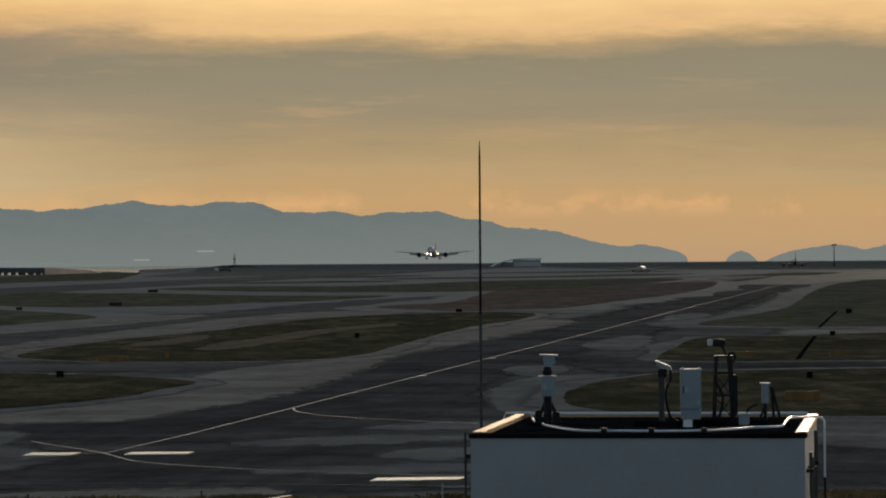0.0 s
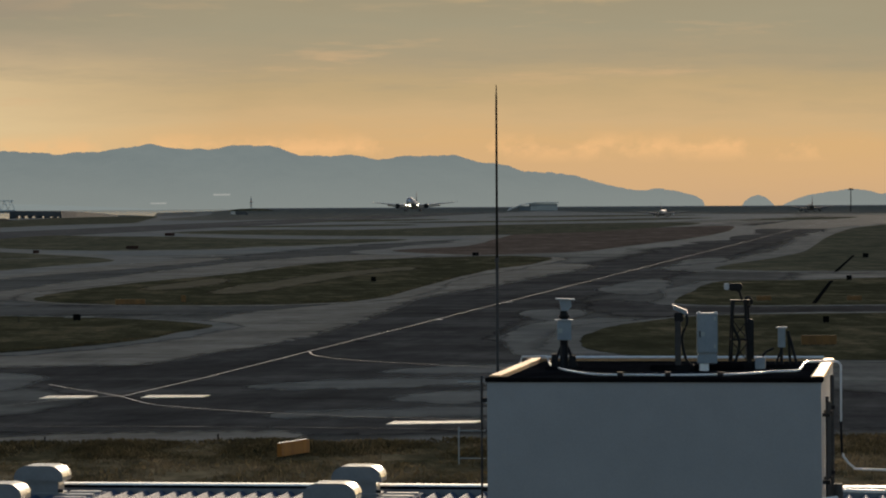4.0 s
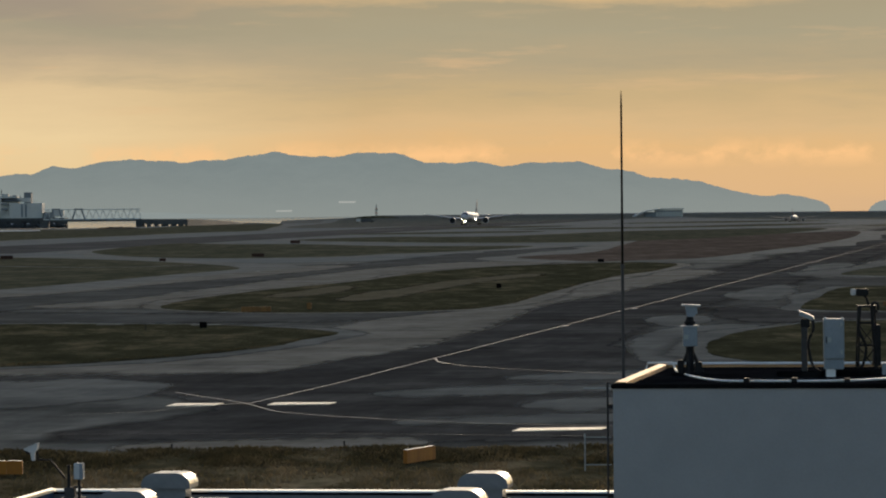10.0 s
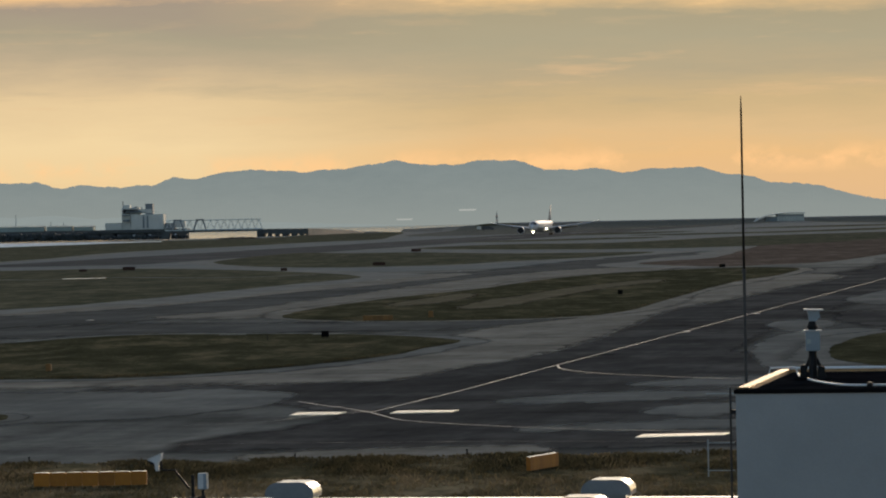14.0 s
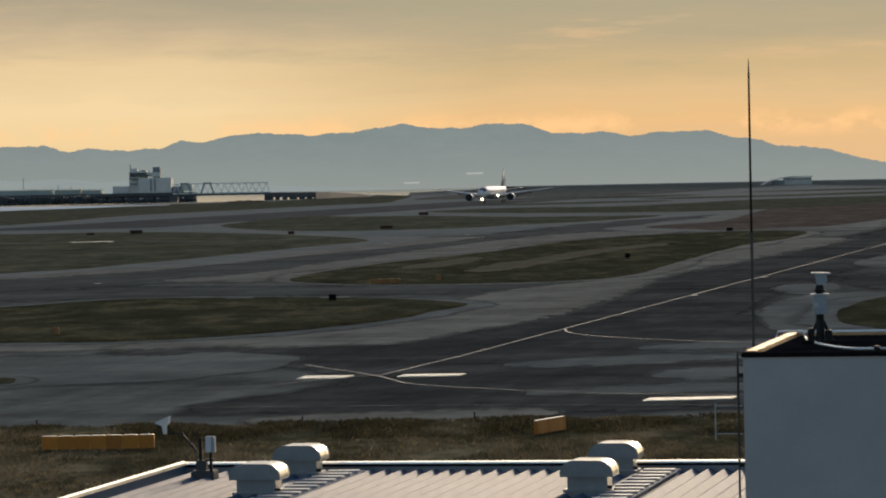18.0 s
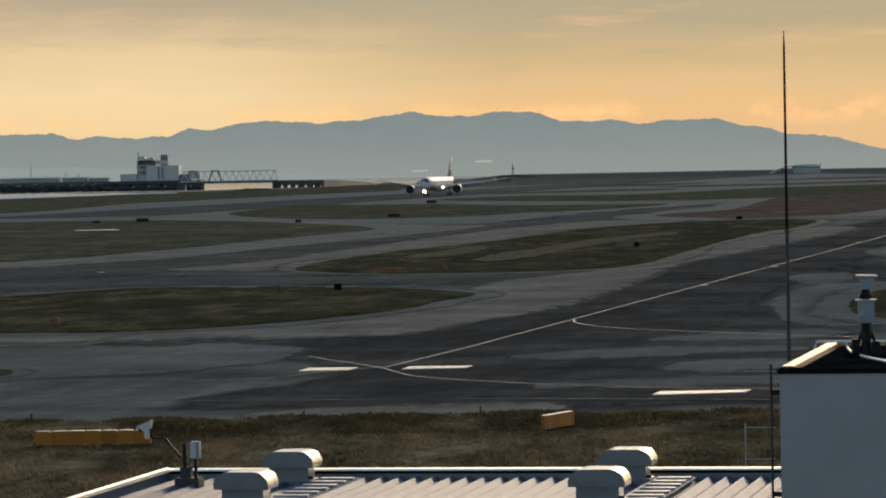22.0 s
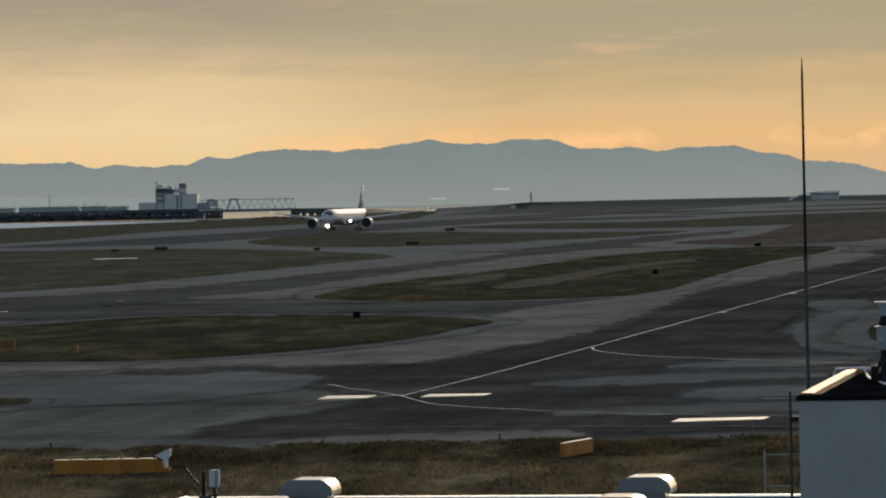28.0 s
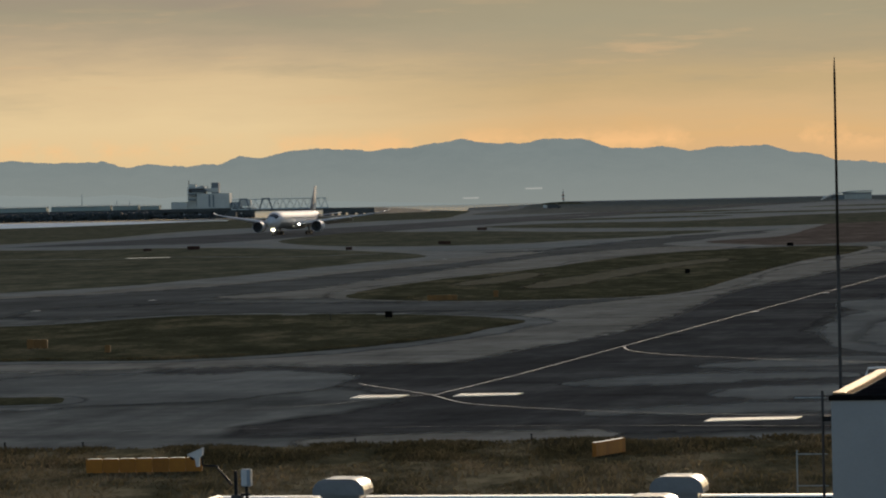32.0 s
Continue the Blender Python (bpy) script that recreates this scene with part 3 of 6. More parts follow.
RIDGE = ((-1250, 66), (-1100, 74), (-969, 68.5), (-919, 70.5), (-874, 58.5), (-839, 65.5), (-808, 59.5), (-708, 61.5), (-672, 75.5), (-642, 70.5),
         (-577, 82.5), (-517, 85.5), (-447, 79), (-366, 85), (-326, 92), (-276, 96), (-231, 86), (-166, 89), (-116, 94), (-66, 94.5), (-12, 75.5),
         (38, 72), (73, 77), (123, 68), (168, 73), (253, 74), (298, 63), (348, 56), (383, 46), (467, 38), (527, 21), (587, 11), (647, 10), (687, 1), (699, -7), (703, -19))


def hill(name, profile, depth, material, label, rough=2.2, step=3):
    us = np.arange(profile[0][0], profile[-1][0] + 0.1, step)
    vs = np.interp(us, [p[0] for p in profile], [p[1] for p in profile])
    base = -18.6
    bm = bmesh.new()
    rows = []
    for k, f in enumerate((0.0, 0.3, 0.62, 0.86, 1.0)):
        y = depth - 190 + 190 * f
        row = []
        for u, v in zip(us, vs):
            n = noise.fractal(Vector((u * 0.02, k * 0.7, depth)), 1.0, 2.0, 5) * rough * 1.6
            lift = max(v - base, 0) * f ** 0.75
            wob = 0 if k == 0 else n * (1.0 if k == 4 else 2.5) * min(1, lift / 12)
            wob += 1.3 * noise.noise(Vector((u * 0.19, 3.3, depth))) * min(1, lift / 30) if k == 4 else 0
            p = spot(u, 0, y)
            row.append(bm.verts.new((p.x, y, EYE + (base + lift + wob) * (depth / FOC))))
        rows.append(row)
    for a, b in pairwise(rows):
        for i in range(len(us) - 1):
            bm.faces.new((a[i], a[i + 1], b[i + 1], b[i]))
    return structure(name, bm, material, label, "mountains")


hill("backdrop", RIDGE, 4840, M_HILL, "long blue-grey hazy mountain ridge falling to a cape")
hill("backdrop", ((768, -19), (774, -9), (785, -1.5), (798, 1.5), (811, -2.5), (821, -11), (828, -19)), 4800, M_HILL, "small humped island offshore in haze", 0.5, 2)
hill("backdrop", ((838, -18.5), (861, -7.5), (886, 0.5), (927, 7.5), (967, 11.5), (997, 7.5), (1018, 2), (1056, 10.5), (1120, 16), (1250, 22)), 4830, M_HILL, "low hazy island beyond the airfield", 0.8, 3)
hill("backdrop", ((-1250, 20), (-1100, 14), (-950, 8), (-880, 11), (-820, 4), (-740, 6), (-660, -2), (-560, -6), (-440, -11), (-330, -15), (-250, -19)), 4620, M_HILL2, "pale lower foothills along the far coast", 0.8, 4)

bm = bmesh.new()
prism(bm, [(4300, 0), (4304, 1.5), (4310, 1.7), (4318, 1.7), (4330, 0)], "x", -66, 990)
structure("sea_wall", bm, M_SEA_WALL, "low dark concrete sea wall along the far shore", "sea wall")

# ---------------------------------------------------------------- grass, shoulders, markings
ISLANDS = (
    ([(-90, 402), (-64, 401), (-51, 424), (-38, 423), (-24, 415), (-14, 399), (-10, 385), (-13, 367), (-16, 349), (-24, 326), (-36, 311), (-50, 313), (-90, 318)], M_GRASS, "dry olive grass island between taxiways"),
    ([(-36, 490), (-35, 527), (-29, 575), (-22, 612), (-13, 653), (-4, 717), (8, 774), (22, 808), (40, 828), (49, 821), (52, 796), (44, 732), (32, 669), (19, 569), (9, 489), (1, 466), (-13, 461), (-27, 469)], M_GRASS, "long pointed grass island with pale dry streaks"),
    ([(-200, 1010), (-150, 1015), (-127, 1018), (-100, 986), (-64, 897), (-42, 803), (-52, 731), (-62, 663), (-71, 610), (-83, 565), (-120, 520), (-200, 520)], M_GRASS_HAZE, "dark grass island narrowing to a point"),
    ([(-103, 1123), (-102, 1257), (-93, 1358), (-73, 1318), (-46, 1292), (-15, 1210), (8, 1187), (31, 1165), (7, 1057), (-13, 1013), (-27, 968), (-56, 959), (-82, 1010)], M_GRASS_HAZE, "dark green grass island beyond the crossing"),
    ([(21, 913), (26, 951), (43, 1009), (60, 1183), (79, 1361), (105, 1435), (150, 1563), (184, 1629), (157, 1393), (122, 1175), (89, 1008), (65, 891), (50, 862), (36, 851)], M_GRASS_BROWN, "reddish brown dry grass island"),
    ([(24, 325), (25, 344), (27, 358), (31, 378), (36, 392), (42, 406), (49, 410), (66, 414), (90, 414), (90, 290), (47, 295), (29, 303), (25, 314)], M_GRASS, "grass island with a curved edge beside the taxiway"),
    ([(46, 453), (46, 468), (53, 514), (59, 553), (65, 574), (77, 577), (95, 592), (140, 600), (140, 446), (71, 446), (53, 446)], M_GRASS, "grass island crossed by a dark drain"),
    ([(76, 660), (78, 699), (115, 866), (173, 1230), (232, 1551), (290, 1720), (420, 1720), (240, 645), (103, 645)], M_GRASS_HAZE, "wide rough grass field beside the taxiway"),
    ([(-420, 1150), (-400, 2060), (-332, 2245), (-298, 2380), (-236, 2310), (-188, 2405), (-170, 2700), (-118, 2840), (-100, 2250), (-98, 2033), (-123, 1937), (-150, 1736), (-180, 1543), (-187, 1267), (-240, 1120)], M_GRASS_HAZE, "long grass verge along the shore"),
    ([(-53, 1444), (-20, 1555), (26, 1540), (83, 1734), (121, 1800), (165, 1860), (190, 1800), (119, 1436), (61, 1290), (9, 1293)], M_GRASS_HAZE, "grass strip beside the runway"),
    ([(-90, 2300), (-80, 2900), (-60, 4250), (300, 4280), (190, 3300), (60, 2700), (-10, 2350)], M_FIELD_HAZE, "far grass field below the sea wall"),
    ([(250, 2900), (340, 4280), (960, 4290), (800, 3000), (560, 2600)], M_FIELD_HAZE, "far dark grass field below the sea wall"),
    ([(-80, 252), (-52, 256), (-42, 255.5), (-38, 254), (-37, 248), (-40, 246.5), (-52, 246), (-80, 243)], M_GRASS, "narrow brown grass strip beside the apron"),
)
def sheet(bm, line, reach, z):
    """A flat sheet whose cover thins out to nothing over a margin along its outline; the margin grows with the view's flatness."""
    n = len(line)
    area = sum(a.x * b.y - b.x * a.y for a, b in zip(line, line[1:] + line[:1]))
    sign = 1 if area > 0 else -1
    lay = bm.verts.layers.float.new("cover")
    inner, outer = [], []
    for i, p in enumerate(line):
        d = (line[(i + 1) % n] - line[i - 1]).normalized()
        off = Vector((d.y * sign, -d.x * sign * 5)) * reach * p.y / 300
        for lst, q, c in ((inner, p - off * 0.15, 1.0), (outer, p + off, 0.0)):
            v = bm.verts.new((q.x, q.y, z - 0.002 * (1 - c)))
            v[lay] = c
            lst.append(v)
    for i in range(n):
        bm.faces.new((inner[i], inner[(i + 1) % n], outer[(i + 1) % n], outer[i]))
    bm.faces.new(inner)
    bmesh.ops.triangulate(bm, faces=bm.faces[-1:])
    bmesh.ops.recalc_face_normals(bm, faces=bm.faces)
    for f in bm.faces:
        if f.normal.z < 0:
            f.normal_flip()
    return bm


for loop, mat, label in ISLANDS:
    line = smooth_loop(loop)
    bm = bmesh.new()
    area = sum(a.x * b.y - b.x * a.y for a, b in zip(line, line[1:] + line[:1]))
    sign = 1 if area > 0 else -1
    n = len(line)
    w = 1.3 if abs(area) < 1500 else 3.4 if abs(area) < 60000 else 9.0
    rings = [[], [], []]
    lay = bm.verts.layers.float.new("cover")
    zs = 0.031 + 0.001 * ISLANDS.index((loop, mat, label))
    for i, p in enumerate(line):
        d = (line[(i + 1) % n] - line[i - 1]).normalized()
        nrm = Vector((d.y, -d.x)) * sign
        ww = w * (1.0 + 0.9 * noise.noise(Vector((p.x * 0.06, p.y * 0.02, 3))))
        for ring, k, c in zip(rings, (-0.5 / ww, 0.55, 1.2), (1.0, 1.0, 0.0)):
            v = bm.verts.new((p.x + nrm.x * ww * k, p.y + nrm.y * ww * 1.6 * k, zs - 0.004 * k))
            v[lay] = c
            ring.append(v)
    for inner, outer in pairwise(rings):
        for i in range(n):
            bm.faces.new((inner[i], inner[(i + 1) % n], outer[(i + 1) % n], outer[i]))
    k = ISLANDS.index((loop, mat, label))
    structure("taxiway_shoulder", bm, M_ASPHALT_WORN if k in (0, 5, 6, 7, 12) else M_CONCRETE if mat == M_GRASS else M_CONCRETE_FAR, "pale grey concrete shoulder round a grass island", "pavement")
    jag = [p + Vector((noise.noise(Vector((p.x * 0.5, p.y * 0.2, 1))), noise.noise(Vector((p.x * 0.5, p.y * 0.2, 9))))) * 0.5 for p in line]
    structure("grass_island", slab(bmesh.new(), jag, -0.05, 0.075 + 0.0015 * ISLANDS.index((loop, mat, label))), mat, label, "grass")

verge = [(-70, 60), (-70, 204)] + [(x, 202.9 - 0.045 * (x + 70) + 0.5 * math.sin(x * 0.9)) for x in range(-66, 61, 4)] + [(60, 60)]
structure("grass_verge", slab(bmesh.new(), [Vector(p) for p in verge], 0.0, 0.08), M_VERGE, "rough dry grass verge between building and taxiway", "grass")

def ragged(line, amount, seed):
    return [p + Vector((noise.noise(Vector((p.x * 0.3, p.y * 0.12, seed))), 2.5 * noise.noise(Vector((p.x * 0.3, p.y * 0.12, seed + 5))))) * amount for p in line]


def right_of_centre(y, off):
    return (-0.4 + 0.168 * (y - 318) + off, y)


LANE_EDGE = [(-13, 304), (-10, 317), (-4, 341), (0, 365), (4, 395), (13, 487), (23, 540), (35, 610), (52, 706), (73, 816), (106, 1035), (155, 1351), (228, 1800)]
LANES = (
    ([right_of_centre(y, w) for y, w in ((290, 8), (400, 5), (520, 5), (700, 5), (1000, 5), (1300, 6), (1300, 20), (1000, 23), (700, 27), (520, 29), (430, 25), (360, 21), (290, 26))],
     M_LANE_WORN, "grey asphalt margin of the main taxiway"),
    ([(-18, 214), (-16, 232), (-14, 246), (-18, 262), (-24, 275), (-32, 280), (-36, 288), (-26, 293), (-16, 298)] + LANE_EDGE
     + [right_of_centre(y, w) for y, w in ((1800, 10), (1351, 9), (1035, 8), (780, 8), (640, 9), (520, 7), (430, 8), (395, 8), (352, 11), (325, 16), (300, 22), (270, 30))] + [(40, 240), (40, 214)],
     M_LANE, "dark rubber-stained taxiway lane"),
    ([(-110, 395), (-84, 520), (-62, 567), (-48, 644), (-34, 713), (-18, 820), (9, 994), (28, 1080), (40, 1120), (50, 1120), (36, 1010), (8, 853), (-10, 786), (-22, 707), (-31, 637), (-38, 580), (-44, 532), (-53, 500), (-70, 440), (-88, 395)],
     M_LANE_WORN, "grey asphalt taxiway lane beyond the grass"),
    ([(-66, 432), (-30, 430), (-12, 434), (0, 442), (6, 452), (0, 456), (-12, 454), (-32, 458), (-66, 466)], M_LANE_WORN, "grey asphalt link between two grass islands"),
    ([(34, 440), (38, 466), (46, 456), (90, 440), (90, 418), (49, 416), (36, 412)], M_LANE, "dark asphalt link beside the curved grass edge"),
)
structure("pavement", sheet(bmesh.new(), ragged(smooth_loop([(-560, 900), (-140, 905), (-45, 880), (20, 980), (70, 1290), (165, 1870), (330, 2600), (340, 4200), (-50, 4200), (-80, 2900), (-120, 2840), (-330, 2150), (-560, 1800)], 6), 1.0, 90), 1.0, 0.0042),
          M_APRON_SHEEN, "wide pale grey concrete taxiways, lightened for far sheen", "pavement")
for k, (loop, mat, label) in enumerate(LANES):
    structure("taxiway_lane", sheet(bmesh.new(), ragged(smooth_loop(loop, 6), 0.8, 20 + k), 2.4, 0.006 + 0.004 * k), mat, label, "pavement")

PATCHES = (
    ([(-70, 298), (-34, 300), (-24, 300), (-16, 301)] + LANE_EDGE[:9] + [(46, 735), (34, 672), (19, 569), (9, 484), (2, 455), (-6, 430), (-10, 402), (-8, 385), (-14, 378), (-20, 335), (-30, 320), (-70, 322)], "wide pale shoulder of the main taxiway"),
    ([(-53, 503), (-44, 530), (-38, 578), (-31, 635), (-22, 705), (-10, 784), (8, 850), (26, 850), (8, 770), (-4, 717), (-13, 653), (-22, 612), (-28, 575), (-34, 520), (-40, 496)], "pale concrete shoulder along the taxiway"),
    ([(-130, 480), (-84, 523), (-62, 570), (-48, 647), (-34, 716), (-20, 815), (-44, 800), (-54, 731), (-64, 663), (-73, 610), (-85, 568), (-130, 528)], "pale concrete shoulder along the taxiway"),
    ([(-17, 202), (-16, 206), (-12, 208.5), (-1.4, 208.4), (-2.2, 204), (-3, 200), (-10, 200)], "pale concrete strip along the taxiway edge"),
    ([(-46, 282), (-31, 282), (-28, 286), (-23, 282), (-20, 275), (-21, 264), (-24, 254), (-28, 249), (-46, 244)], "greyed worn pavement panel"),
    ([(41, 520), (47, 558), (55, 589), (52, 546), (45, 501)], "greyed pavement panel beside the taxiway"),
    ([(68, 682), (79, 769), (87, 786), (79, 711), (69, 651)], "greyed pavement panel beside the taxiway"),
    ([(24, 415), (26, 430), (31, 434), (30, 413), (26, 398)], "greyed pavement panel beside the taxiway"),
    ([(18, 308), (19, 352), (24, 388), (34, 400), (30, 350), (28, 320), (24, 303)], "greyed shoulder round the curved grass edge"),
    ([(6, 243), (8, 249), (12, 252), (15, 249), (13, 243), (9, 239)], "greyed repaired patch in the asphalt"),
    ([(-4, 262), (4, 268), (12, 270), (16, 266), (10, 263), (2, 260)], "greyed streak worn along the asphalt"),
    ([(6, 282), (12, 290), (19, 292), (20, 286), (12, 281)], "greyed streak worn along the asphalt"),
    ([(-2, 226), (6, 231), (15, 232), (20, 228), (10, 226)], "greyed streak worn along the asphalt"),
    ([(180, 1500), (230, 1800), (330, 2350), (380, 2350), (300, 1850), (240, 1520)], "wide pale concrete taxiway"),
)
for k, (loop, label) in enumerate(PATCHES):
    structure("pavement_patch", sheet(bmesh.new(), ragged(smooth_loop(loop, 6), 0.5, k), 1.9 if k < 3 else 1.0 if max(p[1] for p in loop) > 300 else 1.5, 0.0262 + 0.0003 * k), M_ASPHALT_WORN if "greyed" in label else M_CONCRETE, label, "pavement")

GROWTH = (
    [(40, 1960), (70, 2040), (130, 2080), (200, 2230), (240, 2220), (190, 2060), (120, 1960), (60, 1930)],
    [(120, 2420), (160, 2560), (240, 2640), (270, 2560), (200, 2440)],
    [(-40, 1720), (-10, 1800), (40, 1830), (50, 1770), (0, 1700)],
    [(0, 2080), (20, 2200), (70, 2260), (80, 2200), (40, 2080)],
    [(230, 1980), (260, 2120), (310, 2260), (330, 2240), (290, 2060)],
)
for k, loop in enumerate(GROWTH):
    structure("grass_growth", slab(bmesh.new(), ragged(smooth_loop(loop, 8), 6.0, 40 + k), -0.05, 0.05 + 0.002 * k), M_GRASS_HAZE, "thin grass growing on the far apron", "grass")

STRAW = (
    [(-13, 520), (-10, 560), (-5, 585), (2, 635), (11, 676), (18, 700), (18, 680), (11, 652), (3, 605), (-3, 560), (-8, 525)],
    [(-24, 545), (-20, 580), (-15, 610), (-14, 585), (-19, 548)],
)
for k, loop in enumerate(STRAW):
    structure("dry_patch", sheet(bmesh.new(), ragged(smooth_loop(loop, 6), 0.6, 60 + k), 1.1, 0.1 + 0.001 * k), M_STRAW, "straw-coloured dry patch in the grass", "grass")

structure("pavement", band(bmesh.new(), smooth_line([(-172, 881), (-135, 864), (-116, 844), (-103, 858), (-75, 827), (-54, 840)], 5), 3.2, 0.085), M_CONCRETE_FAR, "narrow pale concrete track through the grass", "pavement")
# Thin slab along the water, much whiter than the other pavement.
structure("pavement", slab(bmesh.new(), [Vector(p) for p in ((-351, 1880), (-305, 1957), (-286, 2030), (-265, 2109), (-252, 2195), (-234, 2217), (-239, 2264), (-290, 2308), (-328, 2327), (-370, 2373), (-450, 2408))], -0.05, 0.12), M_SHORE_STRIP, "white strip along the water's edge", "quay")
RUNWAY = [(113 - 0.1405 * (2997 - y), y) for y in (1100, 1500, 2000, 2500, 3100, 3700)]
structure("runway", band(bmesh.new(), [Vector(p) for p in RUNWAY], 60, 0.046), M_RUNWAY, "dark asphalt runway", "runway")


def marking(line, width, material, label, name="road_marking"):
    return structure(name, band(bmesh.new(), line, width, 0.05), material, label, "marking")


centre = [Vector((-0.4 + 0.168 * (y - 318), y)) for y in range(250, 1900, 25)]
marking([Vector((-12.5, 249.2)), *centre[1:]], 0.16, M_LINE, "worn pale taxiway centreline")
marking(smooth_line([(0.0, 321), (0.3, 313), (2, 306), (5, 299.5), (8, 295.5), (12, 290), (22, 279)]), 0.2, M_LINE_FAINT, "thin worn curved lead-off line")
marking(smooth_line([(-18.6, 266), (-16.8, 260.5), (-14.8, 255.5), (-12.6, 249), (-11.4, 244), (-10.2, 239.5), (-8.5, 236.3), (-6.4, 233.3), (-2.8, 229.2)]), 0.16, M_LINE, "thin worn curved lead-on line")
marking(smooth_line([(-2.8, 229.2), (0.6, 226), (5.7, 222.5), (13, 219.5), (22, 217)]), 0.13, M_LINE_FAINT, "faint worn end of the lead-on line")
marking(smooth_line([(-24, 237), (-19, 240), (-17, 244), (-14, 248.4), (-12.6, 250.5)]), 0.12, M_LINE_FAINT, "faint worn curved guide line")
for x, y, w in ((-36.5, 420.5, 3.2), (-25.5, 416.5, 3.4), (-108, 855, 10)):
    structure("road_marking", slab(bmesh.new(), [Vector((x - w / 2, y - w * 0.5)), Vector((x + w / 2, y - w * 0.5)), Vector((x + w / 2 - 0.5, y + 1.5)), Vector((x - w / 2, y + 1.5))], 0.0, 0.1), M_PAINT if w > 5 else M_CONCRETE_FAR, "small pale concrete slab at the grass edge", "marking")
marking([Vector((-60, 219)), Vector((-17, 217)), Vector((-4, 215)), Vector((22, 207))], 0.09, M_LINE_FAINT, "faint worn taxiway edge line")
for dash in ([(-17.9, 247.2), (-14.7, 247.5), (-14.2, 250.2), (-17.5, 250.7)], [(-11.2, 247.3), (-7.1, 247.5), (-6.65, 249.9), (-10.8, 250.4)], [(4.4, 216.2), (9.6, 217.0), (10.1, 219.2), (4.9, 219.0)]):
    structure("road_marking", slab(bmesh.new(), ragged([Vector(p) for p in dash], 0.05, 7), 0.0, 0.055), M_PAINT, "bold white dash painted on asphalt", "marking")
for x, y in ((-71.5, 457), (-62, 495), (14, 402), (25, 466), (-36, 760), (-22, 860), (-8, 960)):
    structure("road_marking", slab(bmesh.new(), [Vector((x - 0.5, y - 1.3)), Vector((x + 0.35, y - 0.9)), Vector((x + 0.4, y + 0.7)), Vector((x - 0.2, y + 0.8))], 0.0, 0.055), M_LINE, "short white painted mark on taxiway", "marking")
for k in range(5):
    y = 2000 + k * 320
    x = 113 - 0.1405 * (2997 - y)
    structure("road_marking", slab(bmesh.new(), [Vector((x - 9, y)), Vector((x + 9, y)), Vector((x + 11, y + 22)), Vector((x - 7, y + 22))], 0.0, 0.06), M_SLAB, "pale worn runway marking", "marking")

# drain that cuts the grass
bm = bmesh.new()
for a, b in (((61, 449), (80, 569)), ((90, 635), (118, 805))):
    band(bm, [Vector(a), Vector(b)], 0.6, 0.13)
structure("drain", bm, M_BLACK, "dark open drain slot across the grass", "drain")


# ---------------------------------------------------------------- the building with the folded roof
BASE = pose(0, 0, 0, 0, 0, -TILT)      # right and forward along the buildings
ROOF_Z, R0, R1, F0, F1 = 6.55, -22.7, 7.5, 58.0, 82.3
FOLD = 0.365        # width of one roof fold


